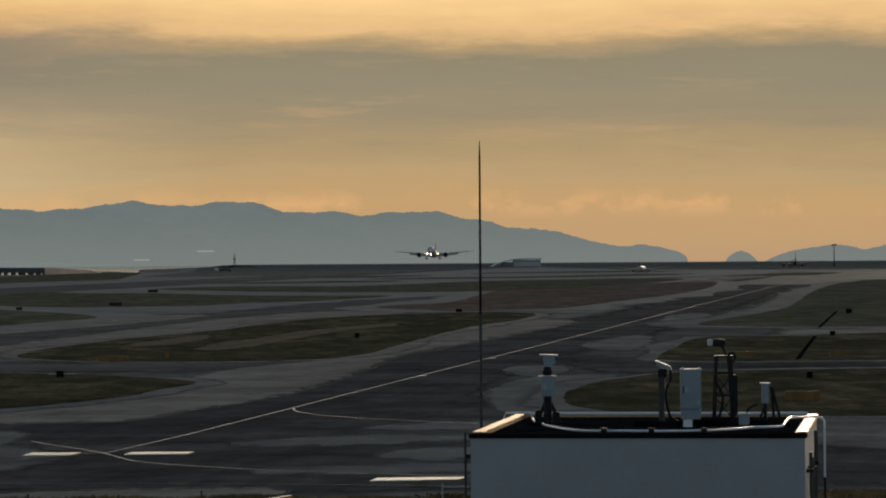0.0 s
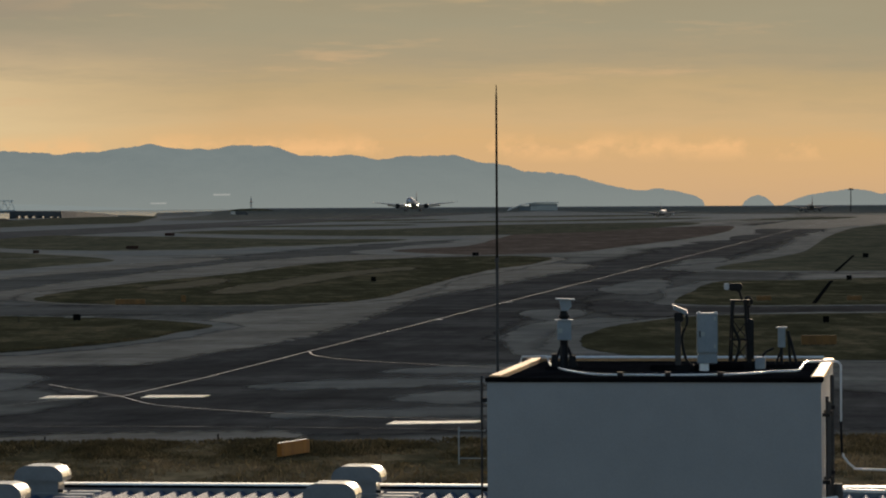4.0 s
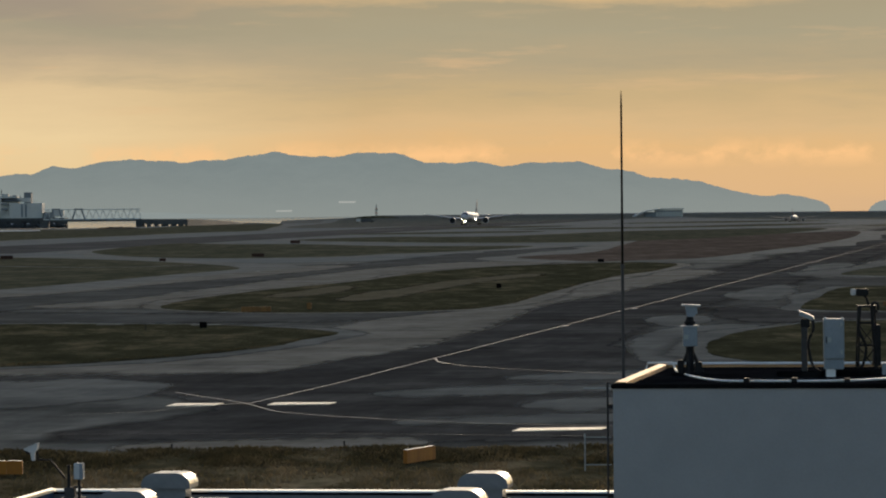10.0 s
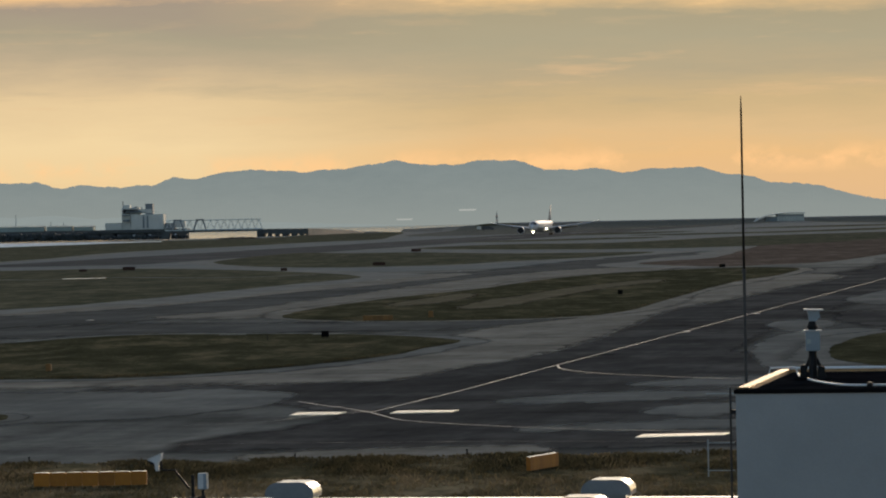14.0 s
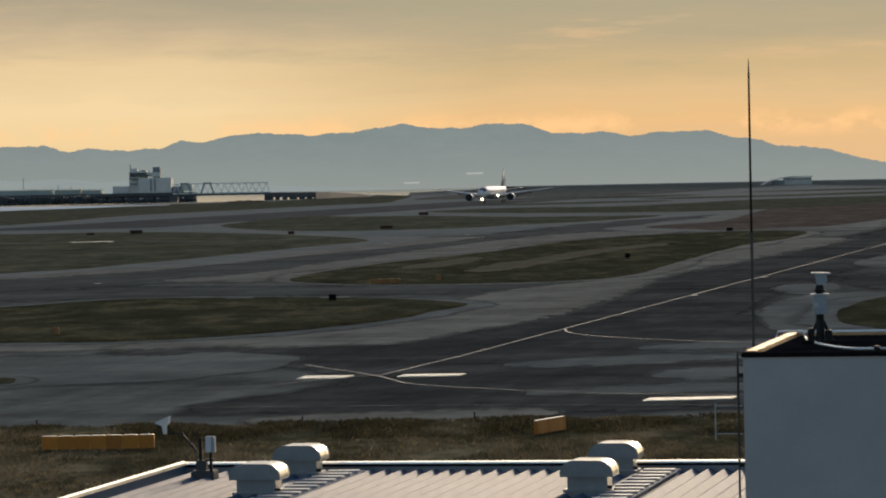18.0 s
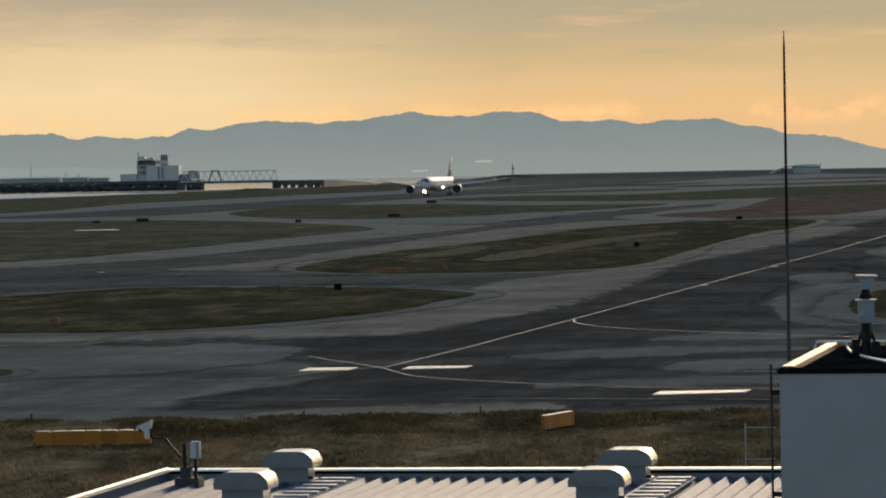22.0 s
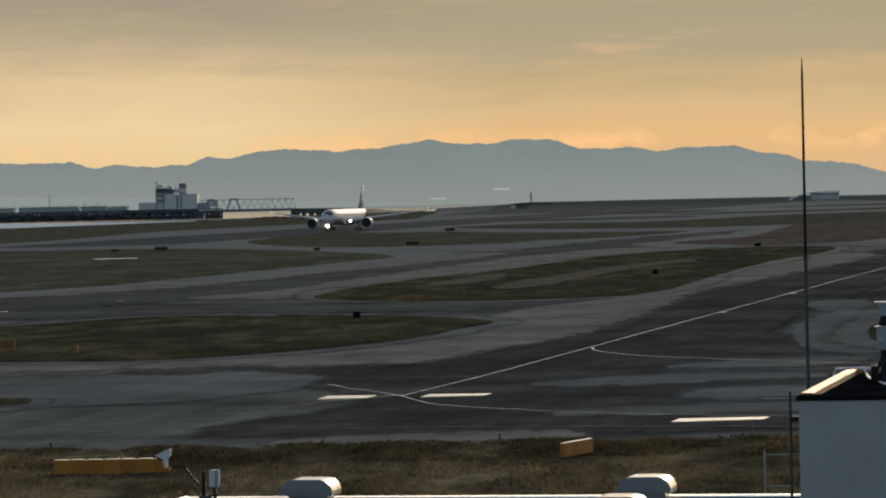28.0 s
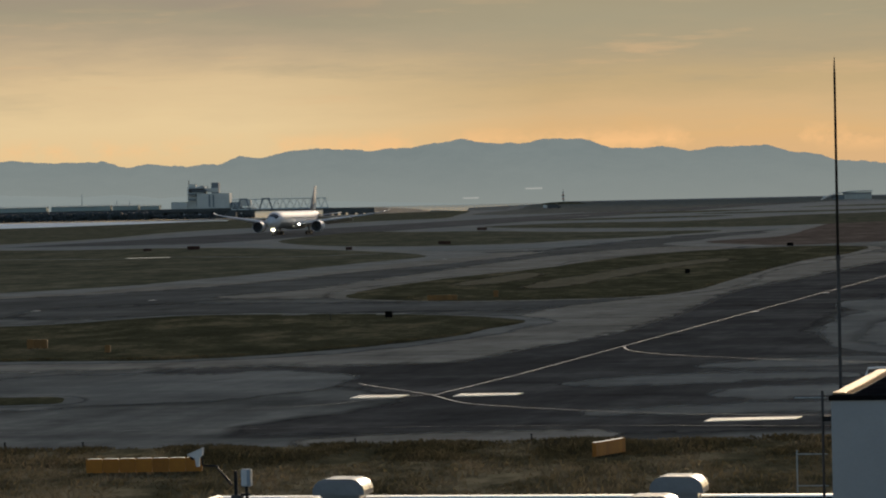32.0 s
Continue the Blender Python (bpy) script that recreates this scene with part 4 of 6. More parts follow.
def low_building():
    root = thing("low_building", "low building with a folded grey metal roof", "building", BASE)
    part("wall", box(bmesh.new(), R0 + 0.15, R1, F0, F1 - 0.1, 0.0, ROOF_Z - 0.06), M_WALL, root)
    prof = ((0.0, 0.0), (0.03, 0.0), (0.12, 0.075), (0.165, 0.108), (0.185, 0.116), (0.205, 0.108), (0.25, 0.07), (0.335, 0.0), (FOLD, 0.0))
    bm = bmesh.new()
    outline = list(prof) + [(x, z - 0.012) for x, z in reversed(prof)]
    prism(bm, outline, "y", F0, F1 - 0.3)
    mesh = to_mesh("roof_panel", bm, M_GALV)
    n = int((R1 - R0 - 0.3) / FOLD)
    for i in range(n):
        ob = new("roof_panel", mesh)
        ob.parent = root
        ob.location = (R0 + 0.25 + i * FOLD, 0, ROOF_Z)
    bm = bmesh.new()       # closing plates at the far ends of the folds
    for i in range(n):
        x = R0 + 0.25 + i * FOLD
        prism(bm, [(x + 0.035, ROOF_Z), (x + 0.33, ROOF_Z), (x + 0.203, ROOF_Z + 0.103), (x + 0.185, ROOF_Z + 0.111), (x + 0.167, ROOF_Z + 0.103)], "y", F1 - 0.32, F1 - 0.3)
    part("fold_closure", bm, M_GALV, root)
    part("eave_trim", prism(bmesh.new(), [(F1 - 0.21, ROOF_Z + 0.225), (F1 - 0.2, ROOF_Z + 0.26), (F1 - 0.03, ROOF_Z + 0.275), (F1, ROOF_Z + 0.26), (F1, ROOF_Z + 0.2)], "x", R0, R1), M_EDGE, root, "pale bright metal eave trim")
    part("eave_upstand", box(bmesh.new(), R0, R1, F1 - 0.2, F1 - 0.02, ROOF_Z - 0.3, ROOF_Z + 0.155), M_VENT, root)
    # Solid near-black strip that draws the shadow line below the trim.
    part("eave_shade", box(bmesh.new(), R0, R1, F1 - 0.19, F1 - 0.03, ROOF_Z + 0.155, ROOF_Z + 0.224), M_DARK_ROOF, root, "dark strip painted in as shade under the trim")
    part("verge_trim", prism(bmesh.new(), [(R0 - 0.02, ROOF_Z + 0.22), (R0 - 0.02, ROOF_Z + 0.29), (R0 + 0.04, ROOF_Z + 0.31), (R0 + 0.14, ROOF_Z + 0.29), (R0 + 0.14, ROOF_Z + 0.22)], "y", F0, F1 - 0.25), M_EDGE, root, "pale bright metal verge trim")
    part("verge_upstand", box(bmesh.new(), R0, R0 + 0.09, F0, F1 - 0.25, ROOF_Z - 0.3, ROOF_Z + 0.22), M_GALV, root)
    bm = bmesh.new()
    prism(bm, [(0, 0), (0.04, 0.045), (0.26, 0.05), (0.30, 0.0)], "x", -0.05, 0.65)
    slat = to_mesh("flashing_slat", bm, M_VENT)
    for r in (-18.95, -11.85):
        part("flashing", box(bmesh.new(), r - 0.12, r + 0.7, F0, F1 - 0.8, ROOF_Z + 0.118, ROOF_Z + 0.13), M_GALV, root, "flat sheet-metal walkway strip")
        for k in range(28):
            ob = new("flashing_slat", slat)
            ob.parent = root
            ob.location = (r, F1 - 1.5 - k * 0.8, ROOF_Z + 0.13)
    return root


low_building()


def roof_ventilator(r, f, z):
    root = thing("roof_ventilator", "grey sheet-metal roof ventilator with rounded hood", "ventilator", BASE @ pose(r, f, z), "ventilators on the folded roof")
    n = 7
    prof = [(-0.55, 0.0), (-0.55, 0.07)]
    prof += [(-0.55 + 0.3 * (1 - math.cos(a)), 0.07 + 0.27 * math.sin(a)) for a in np.linspace(0.15, math.pi / 2, n)]
    prof += [(-x, y) for x, y in reversed(prof)]
    for name, y0, y1, mat in (("hood", -0.42, 0.42, M_VENT),):
        bm = bmesh.new()
        prism(bm, [(x, y + 0.42) for x, y in prof], "y", y0, y1)
        part(name, bm, mat, root)
    bm = bmesh.new()
    for y in (-0.43, 0.13, 0.41):
        prism(bm, [(x * 1.01, y2 * 1.012 + 0.418) for x, y2 in prof[1:-1]], "y", y, y + 0.025)
    part("hood_seam", bm, M_VENT, root)
    part("neck", box(bmesh.new(), -0.42, 0.42, -0.3, 0.3, 0.0, 0.43, 0.01), M_VENT, root)
    part("collar", box(bmesh.new(), -0.5, 0.5, -0.38, 0.38, 0.10, 0.16, 0.01), M_VENT, root)
    part("curb", box(bmesh.new(), -0.48, 0.48, -0.36, 0.36, -0.06, 0.10, 0.01), M_VENT, root)
    part("clip", box(bmesh.new(), 0.42, 0.52, -0.34, -0.24, 0.17, 0.24, 0.005), M_DARK, root)
    return root


for r, f, z in ((-19.64, 81.0, 6.54), (-12.52, 81.0, 6.56), (-19.34, 76.0, 6.53), (-12.31, 76.0, 6.57)):
    roof_ventilator(r, f, z)


def roof_cctv():
    root = thing("surveillance_camera", "white surveillance camera on a dark arm at the roof corner", "camera", BASE @ pose(-22.6, 80.3, 7.87))
    part("housing", prism(bmesh.new(), [(-0.18, -0.035), (-0.16, -0.005), (0.11, 0.10), (0.13, 0.09), (0.12, -0.02), (0.06, -0.09), (-0.05, -0.09), (-0.10, -0.055)], "y", -0.075, 0.075), M_WHITE, root)
    part("sunshield", prism(bmesh.new(), [(-0.20, -0.02), (-0.20, -0.008), (0.11, 0.122), (0.14, 0.122), (0.14, 0.108), (0.11, 0.106)], "y", -0.095, 0.095), M_WHITE, root)
    part("lens_hood", prism(bmesh.new(), [(-0.175, -0.04), (-0.10, -0.06), (-0.055, -0.092), (-0.07, -0.13), (-0.12, -0.105)], "y", -0.078, 0.078), M_DARK, root)
    part("mount", prism(bmesh.new(), [(-0.04, -0.09), (0.055, -0.09), (0.05, -0.27), (-0.01, -0.27)], "y", -0.05, 0.05), M_WHITE, root)
    part("arm", tube(bmesh.new(), [(0.10, 0, -0.05), (0.115, 0, -0.23), (0.13, 0, -0.25), (0.45, 0, -0.255)], 0.02), M_DARK, root)
    part("brace", tube(bmesh.new(), [(0.42, 0, -0.27), (0.74, 0, -0.66)], 0.026), M_DARK, root)
    part("post", box(bmesh.new(), 0.80, 0.87, -0.04, 0.04, -0.95, -0.36, 0.008), M_DARK, root)
    part("foot", box(bmesh.new(), 0.74, 0.98, -0.1, 0.1, -1.1, -0.86, 0.015), M_MAST_LOW, root)
    part("plinth", box(bmesh.new(), 0.66, 1.18, -0.24, 0.24, -1.33, -1.08, 0.02), M_MAST_LOW, root)
    cab = thing("junction_box", "pale grey metal junction box on a short post", "junction box", BASE @ pose(-21.48, 80.1, 7.0))
    part("body", box(bmesh.new(), -0.1, 0.1, -0.1, 0.1, 0.2, 0.56, 0.012), M_CABINET, cab)
    part("door", box(bmesh.new(), -0.085, 0.03, -0.112, -0.1, 0.22, 0.54, 0.004), M_WHITE, cab)
    part("post", box(bmesh.new(), -0.03, 0.03, -0.03, 0.03, -0.3, 0.2), M_DARK, cab)
    part("bracket", box(bmesh.new(), -0.12, 0.06, -0.05, 0.05, 0.0, 0.05), M_DARK, cab)
    return root


roof_cctv()

# ---------------------------------------------------------------- the penthouse with its instruments
BL, BR, BF, BB, BT = -4.6, -1.14, 38.5, 43.05, 11.33


def penthouse():
    root = thing("penthouse", "blue-grey panelled rooftop penthouse with metal coping", "penthouse", BASE)
    t = 0.14
    part("front_wall", box(bmesh.new(), BL, BR, BF, BF + t, 0.0, BT - 0.05), M_WALL, root)
    part("side_wall", box(bmesh.new(), BL, BL + t, BF + t, BB, 0.0, BT - 0.05), M_WALL, root)
    part("side_wall", box(bmesh.new(), BR - t, BR, BF + t, BB, 0.0, BT - 0.05), M_WALL, root)
    part("back_wall", box(bmesh.new(), BL + t, BR - t, BB - t, BB, 0.0, BT - 0.05), M_WALL, root)
    part("roof", box(bmesh.new(), BL + t, BR - t, BF + t, BB - t, BT - 0.5, BT - 0.03), M_DARK_ROOF, root, "dark flat roof membrane")
    for x in (BL, BR):
        s = 1 if x == BL else -1
        a, b = sorted((x - s * 0.015, x + s * 0.10))
        part("coping", box(bmesh.new(), a, b, BF + 0.3, BB - 0.10, BT - 0.05, BT, 0.006), M_COPING, root)
    part("coping", box(bmesh.new(), BL - 0.015, BR + 0.015, BB - 0.099, BB + 0.015, BT - 0.05, BT, 0.006), M_COPING, root)
    part("rear_rail", rod(bmesh.new(), (BL + 0.1, BB - 0.12, BT + 0.012), (BR - 0.1, BB - 0.12, BT + 0.012), 0.016), M_CABLE, root, "white tubular rail along the rear edge")
    part("front_coping", box(bmesh.new(), BL - 0.02, BR + 0.02, BF - 0.02, BF + 0.298, BT - 0.055, BT - 0.012, 0.006), M_DARK_ROOF, root, "dark weathered front coping")
    for z in (7.6, 8.8, 10.0):
        part("panel_joint", box(bmesh.new(), BL + 0.01, BR - 0.01, BF - 0.004, BF, z, z + 0.012), M_WALL, root)
    return root


penthouse()


def local_thing(name, label, category, r, f, z, turn=0.0, group="", slim=1.0):
    return thing(name, label, category, BASE @ pose(r, f, z, 0, 0, turn) @ Matrix.Diagonal((slim, slim, 1, 1)), group)


def box_cable():
    root = local_thing("conduit", "pale grey cable sagging along the penthouse roof edge", "cable", 0, 0, 0)
    pts = [Vector(p) for p in ((-4.66, 42.2, BT - 0.02), (-4.64, 42.2, BT + 0.05), (-4.36, 42.2, BT + 0.055), (-4.33, 42.2, BT - 0.01))]
    pts += smooth_line([(-4.32, 42.1, BT - 0.012), (-4.2, 41.3, BT - 0.012), (-3.92, 40.2, BT - 0.012), (-3.55, 39.3, BT - 0.01), (-3.1, 38.99, BT), (-2.6, 38.95, BT),
                        (-2.2, 39.05, BT), (-1.9, 39.35, BT), (-1.72, 39.6, BT + 0.005)], 4)
    pts += [Vector(p) for p in ((-1.44, 39.75, BT + 0.008), (-1.41, 39.8, BT + 0.015), (-1.37, 40.1, BT + 0.07), (-1.34, 40.4, BT + 0.075), (-1.1, 40.6, BT + 0.075), (-1.02, 40.6, BT + 0.065), (-0.99, 40.6, BT + 0.03), (-0.99, 40.6, BT - 0.58))]
    part("cable", tube(bmesh.new(), pts, 0.0125), M_CABLE, root)
    part("lower_pipe", tube(bmesh.new(), [(-0.99, 40.6, BT - 0.58), (-0.98, 40.6, BT - 0.94)], 0.015), M_DARK, root, "dark lower pipe")
    part("branch_pipe", tube(bmesh.new(), smooth_line([(-0.98, 40.6, BT - 0.92), (-0.95, 40.6, BT - 0.98), (-0.86, 40.6, BT - 1.07), (-0.7, 40.6, BT - 1.1), (0.6, 40.6, BT - 1.12)], 4), 0.014), M_CABLE, root)
    for x in (-3.25, -2.75, -2.2):
        part("cable_clip", box(bmesh.new(), x - 0.03, x + 0.03, 38.93, 39.02, BT - 0.012, BT + 0.03), M_DARK, root)


box_cable()


def pipe_run():
    root = local_thing("downpipe", "dark downpipes on the side of the penthouse", "pipe", 0, 0, 0)
    for r, f, z0, z1, rad in ((-1.09, 38.9, 0.0, BT - 0.22, 0.018), (-1.085, 39.4, 0.0, BT - 0.3, 0.02), (-1.075, 40.3, 0.0, BT - 0.06, 0.022)):
        part("pipe", rod(bmesh.new(), (r, f, z0), (r, f, z1), rad), M_MAST_LOW, root)
        for z in (10.9, 10.2, 9.4):
            part("pipe_clamp", box(bmesh.new(), r - 0.06, r + 0.03, f - 0.03, f + 0.03, z, z + 0.04), M_DARK, root)
    box_ = local_thing("handrail", "pale tubular handrail behind the penthouse", "handrail", 0, 0, 0)
    part("rail", tube(bmesh.new(), [(-1.0, 38.9, 10.05), (-1.25, 38.4, 10.05)], 0.03), M_CABLE, box_)
    part("post", rod(bmesh.new(), (-0.98, 38.95, 0.0), (-0.98, 38.95, 10.2), 0.05), M_MAST_LOW, box_)
    part("rail", tube(bmesh.new(), [(-0.98, 38.95, 10.13), (-0.5, 39.2, 10.1)], 0.02), M_CABLE, box_)


pipe_run()
INSTR = "instruments on the penthouse roof"
FLOOR = BT - 0.03


def dome_camera():
    root = local_thing("surveillance_camera", "pan-tilt surveillance camera above a pale box on a dark tripod", "camera", -4.03, 40.9, FLOOR, 8, INSTR)
    part("sunshield", box(bmesh.new(), -0.115, 0.09, -0.09, 0.09, 0.765, 0.78, 0.003, pose(0, 0, 0, 0, 2, 0)), M_WHITE, root)
    bm = bmesh.new()
    prism(bm, [(-0.03, 0.645), (0.04, 0.645), (0.085, 0.69), (0.075, 0.762), (-0.05, 0.762)], "y", -0.06, 0.06)
    part("housing", bm, M_CABINET, root)
    part("tilt_head", rod(bmesh.new(), (0, 0, 0.585), (0, 0, 0.65), 0.055, 0.035, 14), M_DARK, root)
    part("swivel", rod(bmesh.new(), (0, 0, 0.54), (0, 0, 0.59), 0.035, 0.07, 14), M_DARK, root)
    part("control_box", box(bmesh.new(), -0.075, 0.08, -0.06, 0.06, 0.32, 0.535, 0.008), M_CABINET, root, "pale grey control box")
    part("box_lid", box(bmesh.new(), -0.1, 0.1, -0.075, 0.075, 0.536, 0.548, 0.003), M_WHITE, root)
    part("label_plate", box(bmesh.new(), -0.065, -0.02, -0.064, -0.06, 0.40, 0.45), M_STEEL, root)
    part("column", rod(bmesh.new(), (0, 0, 0.02), (0, 0, 0.33), 0.045), M_DARK, root)
    for a in (20, 140, 260):
        c, q = math.cos(radians(a)), math.sin(radians(a))
        part("leg", tube(bmesh.new(), [(0.03 * c, 0.03 * q, 0.26), (0.16 * c, 0.16 * q, 0.0)], 0.018), M_DARK, root)
    part("cable_box", box(bmesh.new(), -0.14, -0.07, -0.06, 0.04, 0.0, 0.17, 0.01), M_DARK, root)
    part("motor_block", box(bmesh.new(), 0.05, 0.13, -0.06, 0.06, 0.0, 0.15, 0.01), M_DARK, root)
    part("base_plate", box(bmesh.new(), -0.2, 0.2, -0.15, 0.15, 0.0, 0.03), M_DARK_ROOF, root)


def bullet_camera():
    root = local_thing("surveillance_camera", "slim bullet camera on a grey post with a hanging cable", "camera", -2.75, 40.6, FLOOR, 0, INSTR)
    m = pose(0, 0, 0.66, 0, 22, 0)
    part("housing", box(bmesh.new(), -0.06, 0.11, -0.04, 0.04, -0.015, 0.02, 0.008, m), M_CABINET, root)
    part("sunshield", box(bmesh.new(), -0.085, 0.095, -0.05, 0.05, 0.022, 0.032, 0.003, m), M_WHITE, root)
    part("mount", box(bmesh.new(), -0.04, 0.06, -0.035, 0.035, 0.53, 0.63, 0.008), M_DARK, root)
    part("post", box(bmesh.new(), -0.035, 0.03, -0.03, 0.03, 0.0, 0.55, 0.008), M_MAST_LOW, root)
    part("cable", tube(bmesh.new(), smooth_line([(0.09, 0, 0.62), (0.1, -0.04, 0.52), (0.05, -0.04, 0.4), (0.05, -0.04, 0.28), (0.09, -0.04, 0.12), (0.17, -0.04, 0.05)], 4), 0.015), M_DARK, root)
    part("base_plate", box(bmesh.new(), -0.3, 0.18, -0.12, 0.12, 0.0, 0.06, 0.01), M_DARK_ROOF, root)


def control_cabinet():
    root = local_thing("control_cabinet", "tall pale blue-grey metal control cabinet on a pedestal", "cabinet", -2.43, 40.5, FLOOR, 6, INSTR)
    part("body", box(bmesh.new(), -0.11, 0.11, -0.09, 0.09, 0.19, 0.62, 0.008), M_CABINET, root)
    part("lid", box(bmesh.new(), -0.114, 0.114, -0.095, 0.095, 0.62, 0.632, 0.003), M_WHITE, root)
    door = part("door", box(bmesh.new(), -0.1, 0.075, -0.1, -0.09, 0.205, 0.605, 0.004), M_CABINET, root)
    part("handle", box(bmesh.new(), -0.088, -0.076, -0.112, -0.1, 0.37, 0.44, 0.002), M_DARK, door)
    part("vent_plate", box(bmesh.new(), -0.07, -0.03, -0.104, -0.1, 0.38, 0.43, 0.001), M_STEEL, door)
    for z in (0.25, 0.55):
        part("hinge", box(bmesh.new(), 0.07, 0.09, -0.106, -0.09, z, z + 0.04, 0.002), M_STEEL, door)
    for x in (-0.09, 0.09):
        part("lifting_eye", rod(bmesh.new(), (x, -0.06, 0.63), (x, -0.06, 0.648), 0.012), M_WHITE, root)
    part("pedestal", box(bmesh.new(), -0.106, 0.106, -0.085, 0.085, 0.085, 0.185, 0.006), M_CABINET, root)
    part("foot", box(bmesh.new(), -0.085, 0.015, -0.07, 0.07, 0.0, 0.085, 0.006), M_CABLE, root)
    part("skid", box(bmesh.new(), -0.32, 0.4, 0.08, 0.2, 0.0, 0.06, 0.01), M_DARK_ROOF, root)


def lattice_mast():
    root = local_thing("lattice_stand", "dark lattice stand carrying a small camera and looped cables", "stand", -2.1, 41.0, FLOOR, 10, INSTR)
    h, w = 0.74, 0.08
    feet = [(-w, -w), (w, -w), (w, w), (-w, w)]
    for x, y in feet:
        part("upright", rod(bmesh.new(), (x * 1.35, y * 1.35, 0), (x, y, h), 0.0105), M_DARK, root)
    for k in range(2):
        z0, z1 = h * (k + 0.3) / 3, h * (k + 1.3) / 3
        for i in range(4):
            a, b = feet[i], feet[(i + 1) % 4]
            part("brace", rod(bmesh.new(), (a[0] * 1.2, a[1] * 1.2, z0), (b[0] * 1.2, b[1] * 1.2, z1), 0.006, None, 5), M_DARK, root)
            part("ring_bar", rod(bmesh.new(), (a[0] * 1.15, a[1] * 1.15, z1), (b[0] * 1.15, b[1] * 1.15, z1), 0.009, None, 5), M_DARK, root)
    part("platform", box(bmesh.new(), -0.1, 0.11, -0.1, 0.1, h, h + 0.02), M_DARK, root)
    part("arm", tube(bmesh.new(), [(0.03, 0, h), (0.0, 0, h + 0.1), (-0.05, 0, h + 0.15)], 0.014), M_DARK, root)
    part("camera_body", box(bmesh.new(), -0.12, 0.02, -0.05, 0.05, h + 0.12, h + 0.2, 0.012), M_DARK, root)
    part("lens_hood", box(bmesh.new(), -0.17, -0.12, -0.04, 0.04, h + 0.13, h + 0.2, 0.008), M_WHITE, root, "pale lens hood")
    loop = [(0.08 + 0.04 * math.cos(a), -0.1, h + 0.0 + 0.05 * math.sin(a)) for a in np.linspace(-1.5, 3.6, 10)]
    part("cable", tube(bmesh.new(), [*loop, (0.06, -0.11, 0.42), (0.1, -0.11, 0.18), (0.08, -0.11, 0.02)], 0.016), M_DARK, root)
    part("cable", tube(bmesh.new(), smooth_line([(-0.08, -0.1, h), (-0.1, -0.11, 0.5), (-0.02, -0.11, 0.3), (-0.07, -0.11, 0.05)], 4), 0.016), M_DARK, root)
    part("equipment_box", box(bmesh.new(), 0.06, 0.14, -0.12, 0.04, 0.1, 0.55, 0.01), M_DARK, root)
    part("base_plate", box(bmesh.new(), -0.26, 0.26, -0.16, 0.16, 0.0, 0.07, 0.01), M_DARK_ROOF, root)


def small_sensor():
    root = local_thing("sensor_box", "small pale sensor box on a dark strutted stand", "sensor", -1.6, 40.9, FLOOR, 5, INSTR)
    part("housing", box(bmesh.new(), -0.08, 0.0, -0.04, 0.04, 0.24, 0.45, 0.006), M_CABINET, root)
    part("lid", box(bmesh.new(), -0.1, 0.02, -0.055, 0.055, 0.45, 0.465, 0.003), M_WHITE, root)
    part("post", rod(bmesh.new(), (-0.04, 0, 0), (-0.04, 0, 0.25), 0.018), M_DARK, root)
    for x in (0.06, 0.14):
        part("strut", tube(bmesh.new(), [(0.03, 0.02, 0.42), (x, 0.02, 0.0)], 0.016), M_DARK, root)
    part("strut", tube(bmesh.new(), [(-0.04, 0.0, 0.22), (-0.13, 0.0, 0.0)], 0.014), M_DARK, root)
    part("base_plate", box(bmesh.new(), -0.2, 0.22, -0.12, 0.12, 0.0, 0.05, 0.01), M_DARK_ROOF, root)
    b = local_thing("junction_box", "small pale junction box with a bent conduit", "junction box", -1.85, 40.3, FLOOR, 0, INSTR)
    part("body", box(bmesh.new(), -0.05, 0.06, -0.05, 0.05, 0.03, 0.16, 0.008), M_CABINET, b)
    part("stem", box(bmesh.new(), -0.035, 0.035, -0.035, 0.035, 0.0, 0.03), M_DARK, b)
    part("conduit", tube(bmesh.new(), smooth_line([(0.0, 0.08, 0.1), (0.05, 0.12, 0.2), (0.14, 0.16, 0.25)], 3), 0.014), M_DARK, b)


dome_camera()
bullet_camera()
control_cabinet()
lattice_mast()
small_sensor()


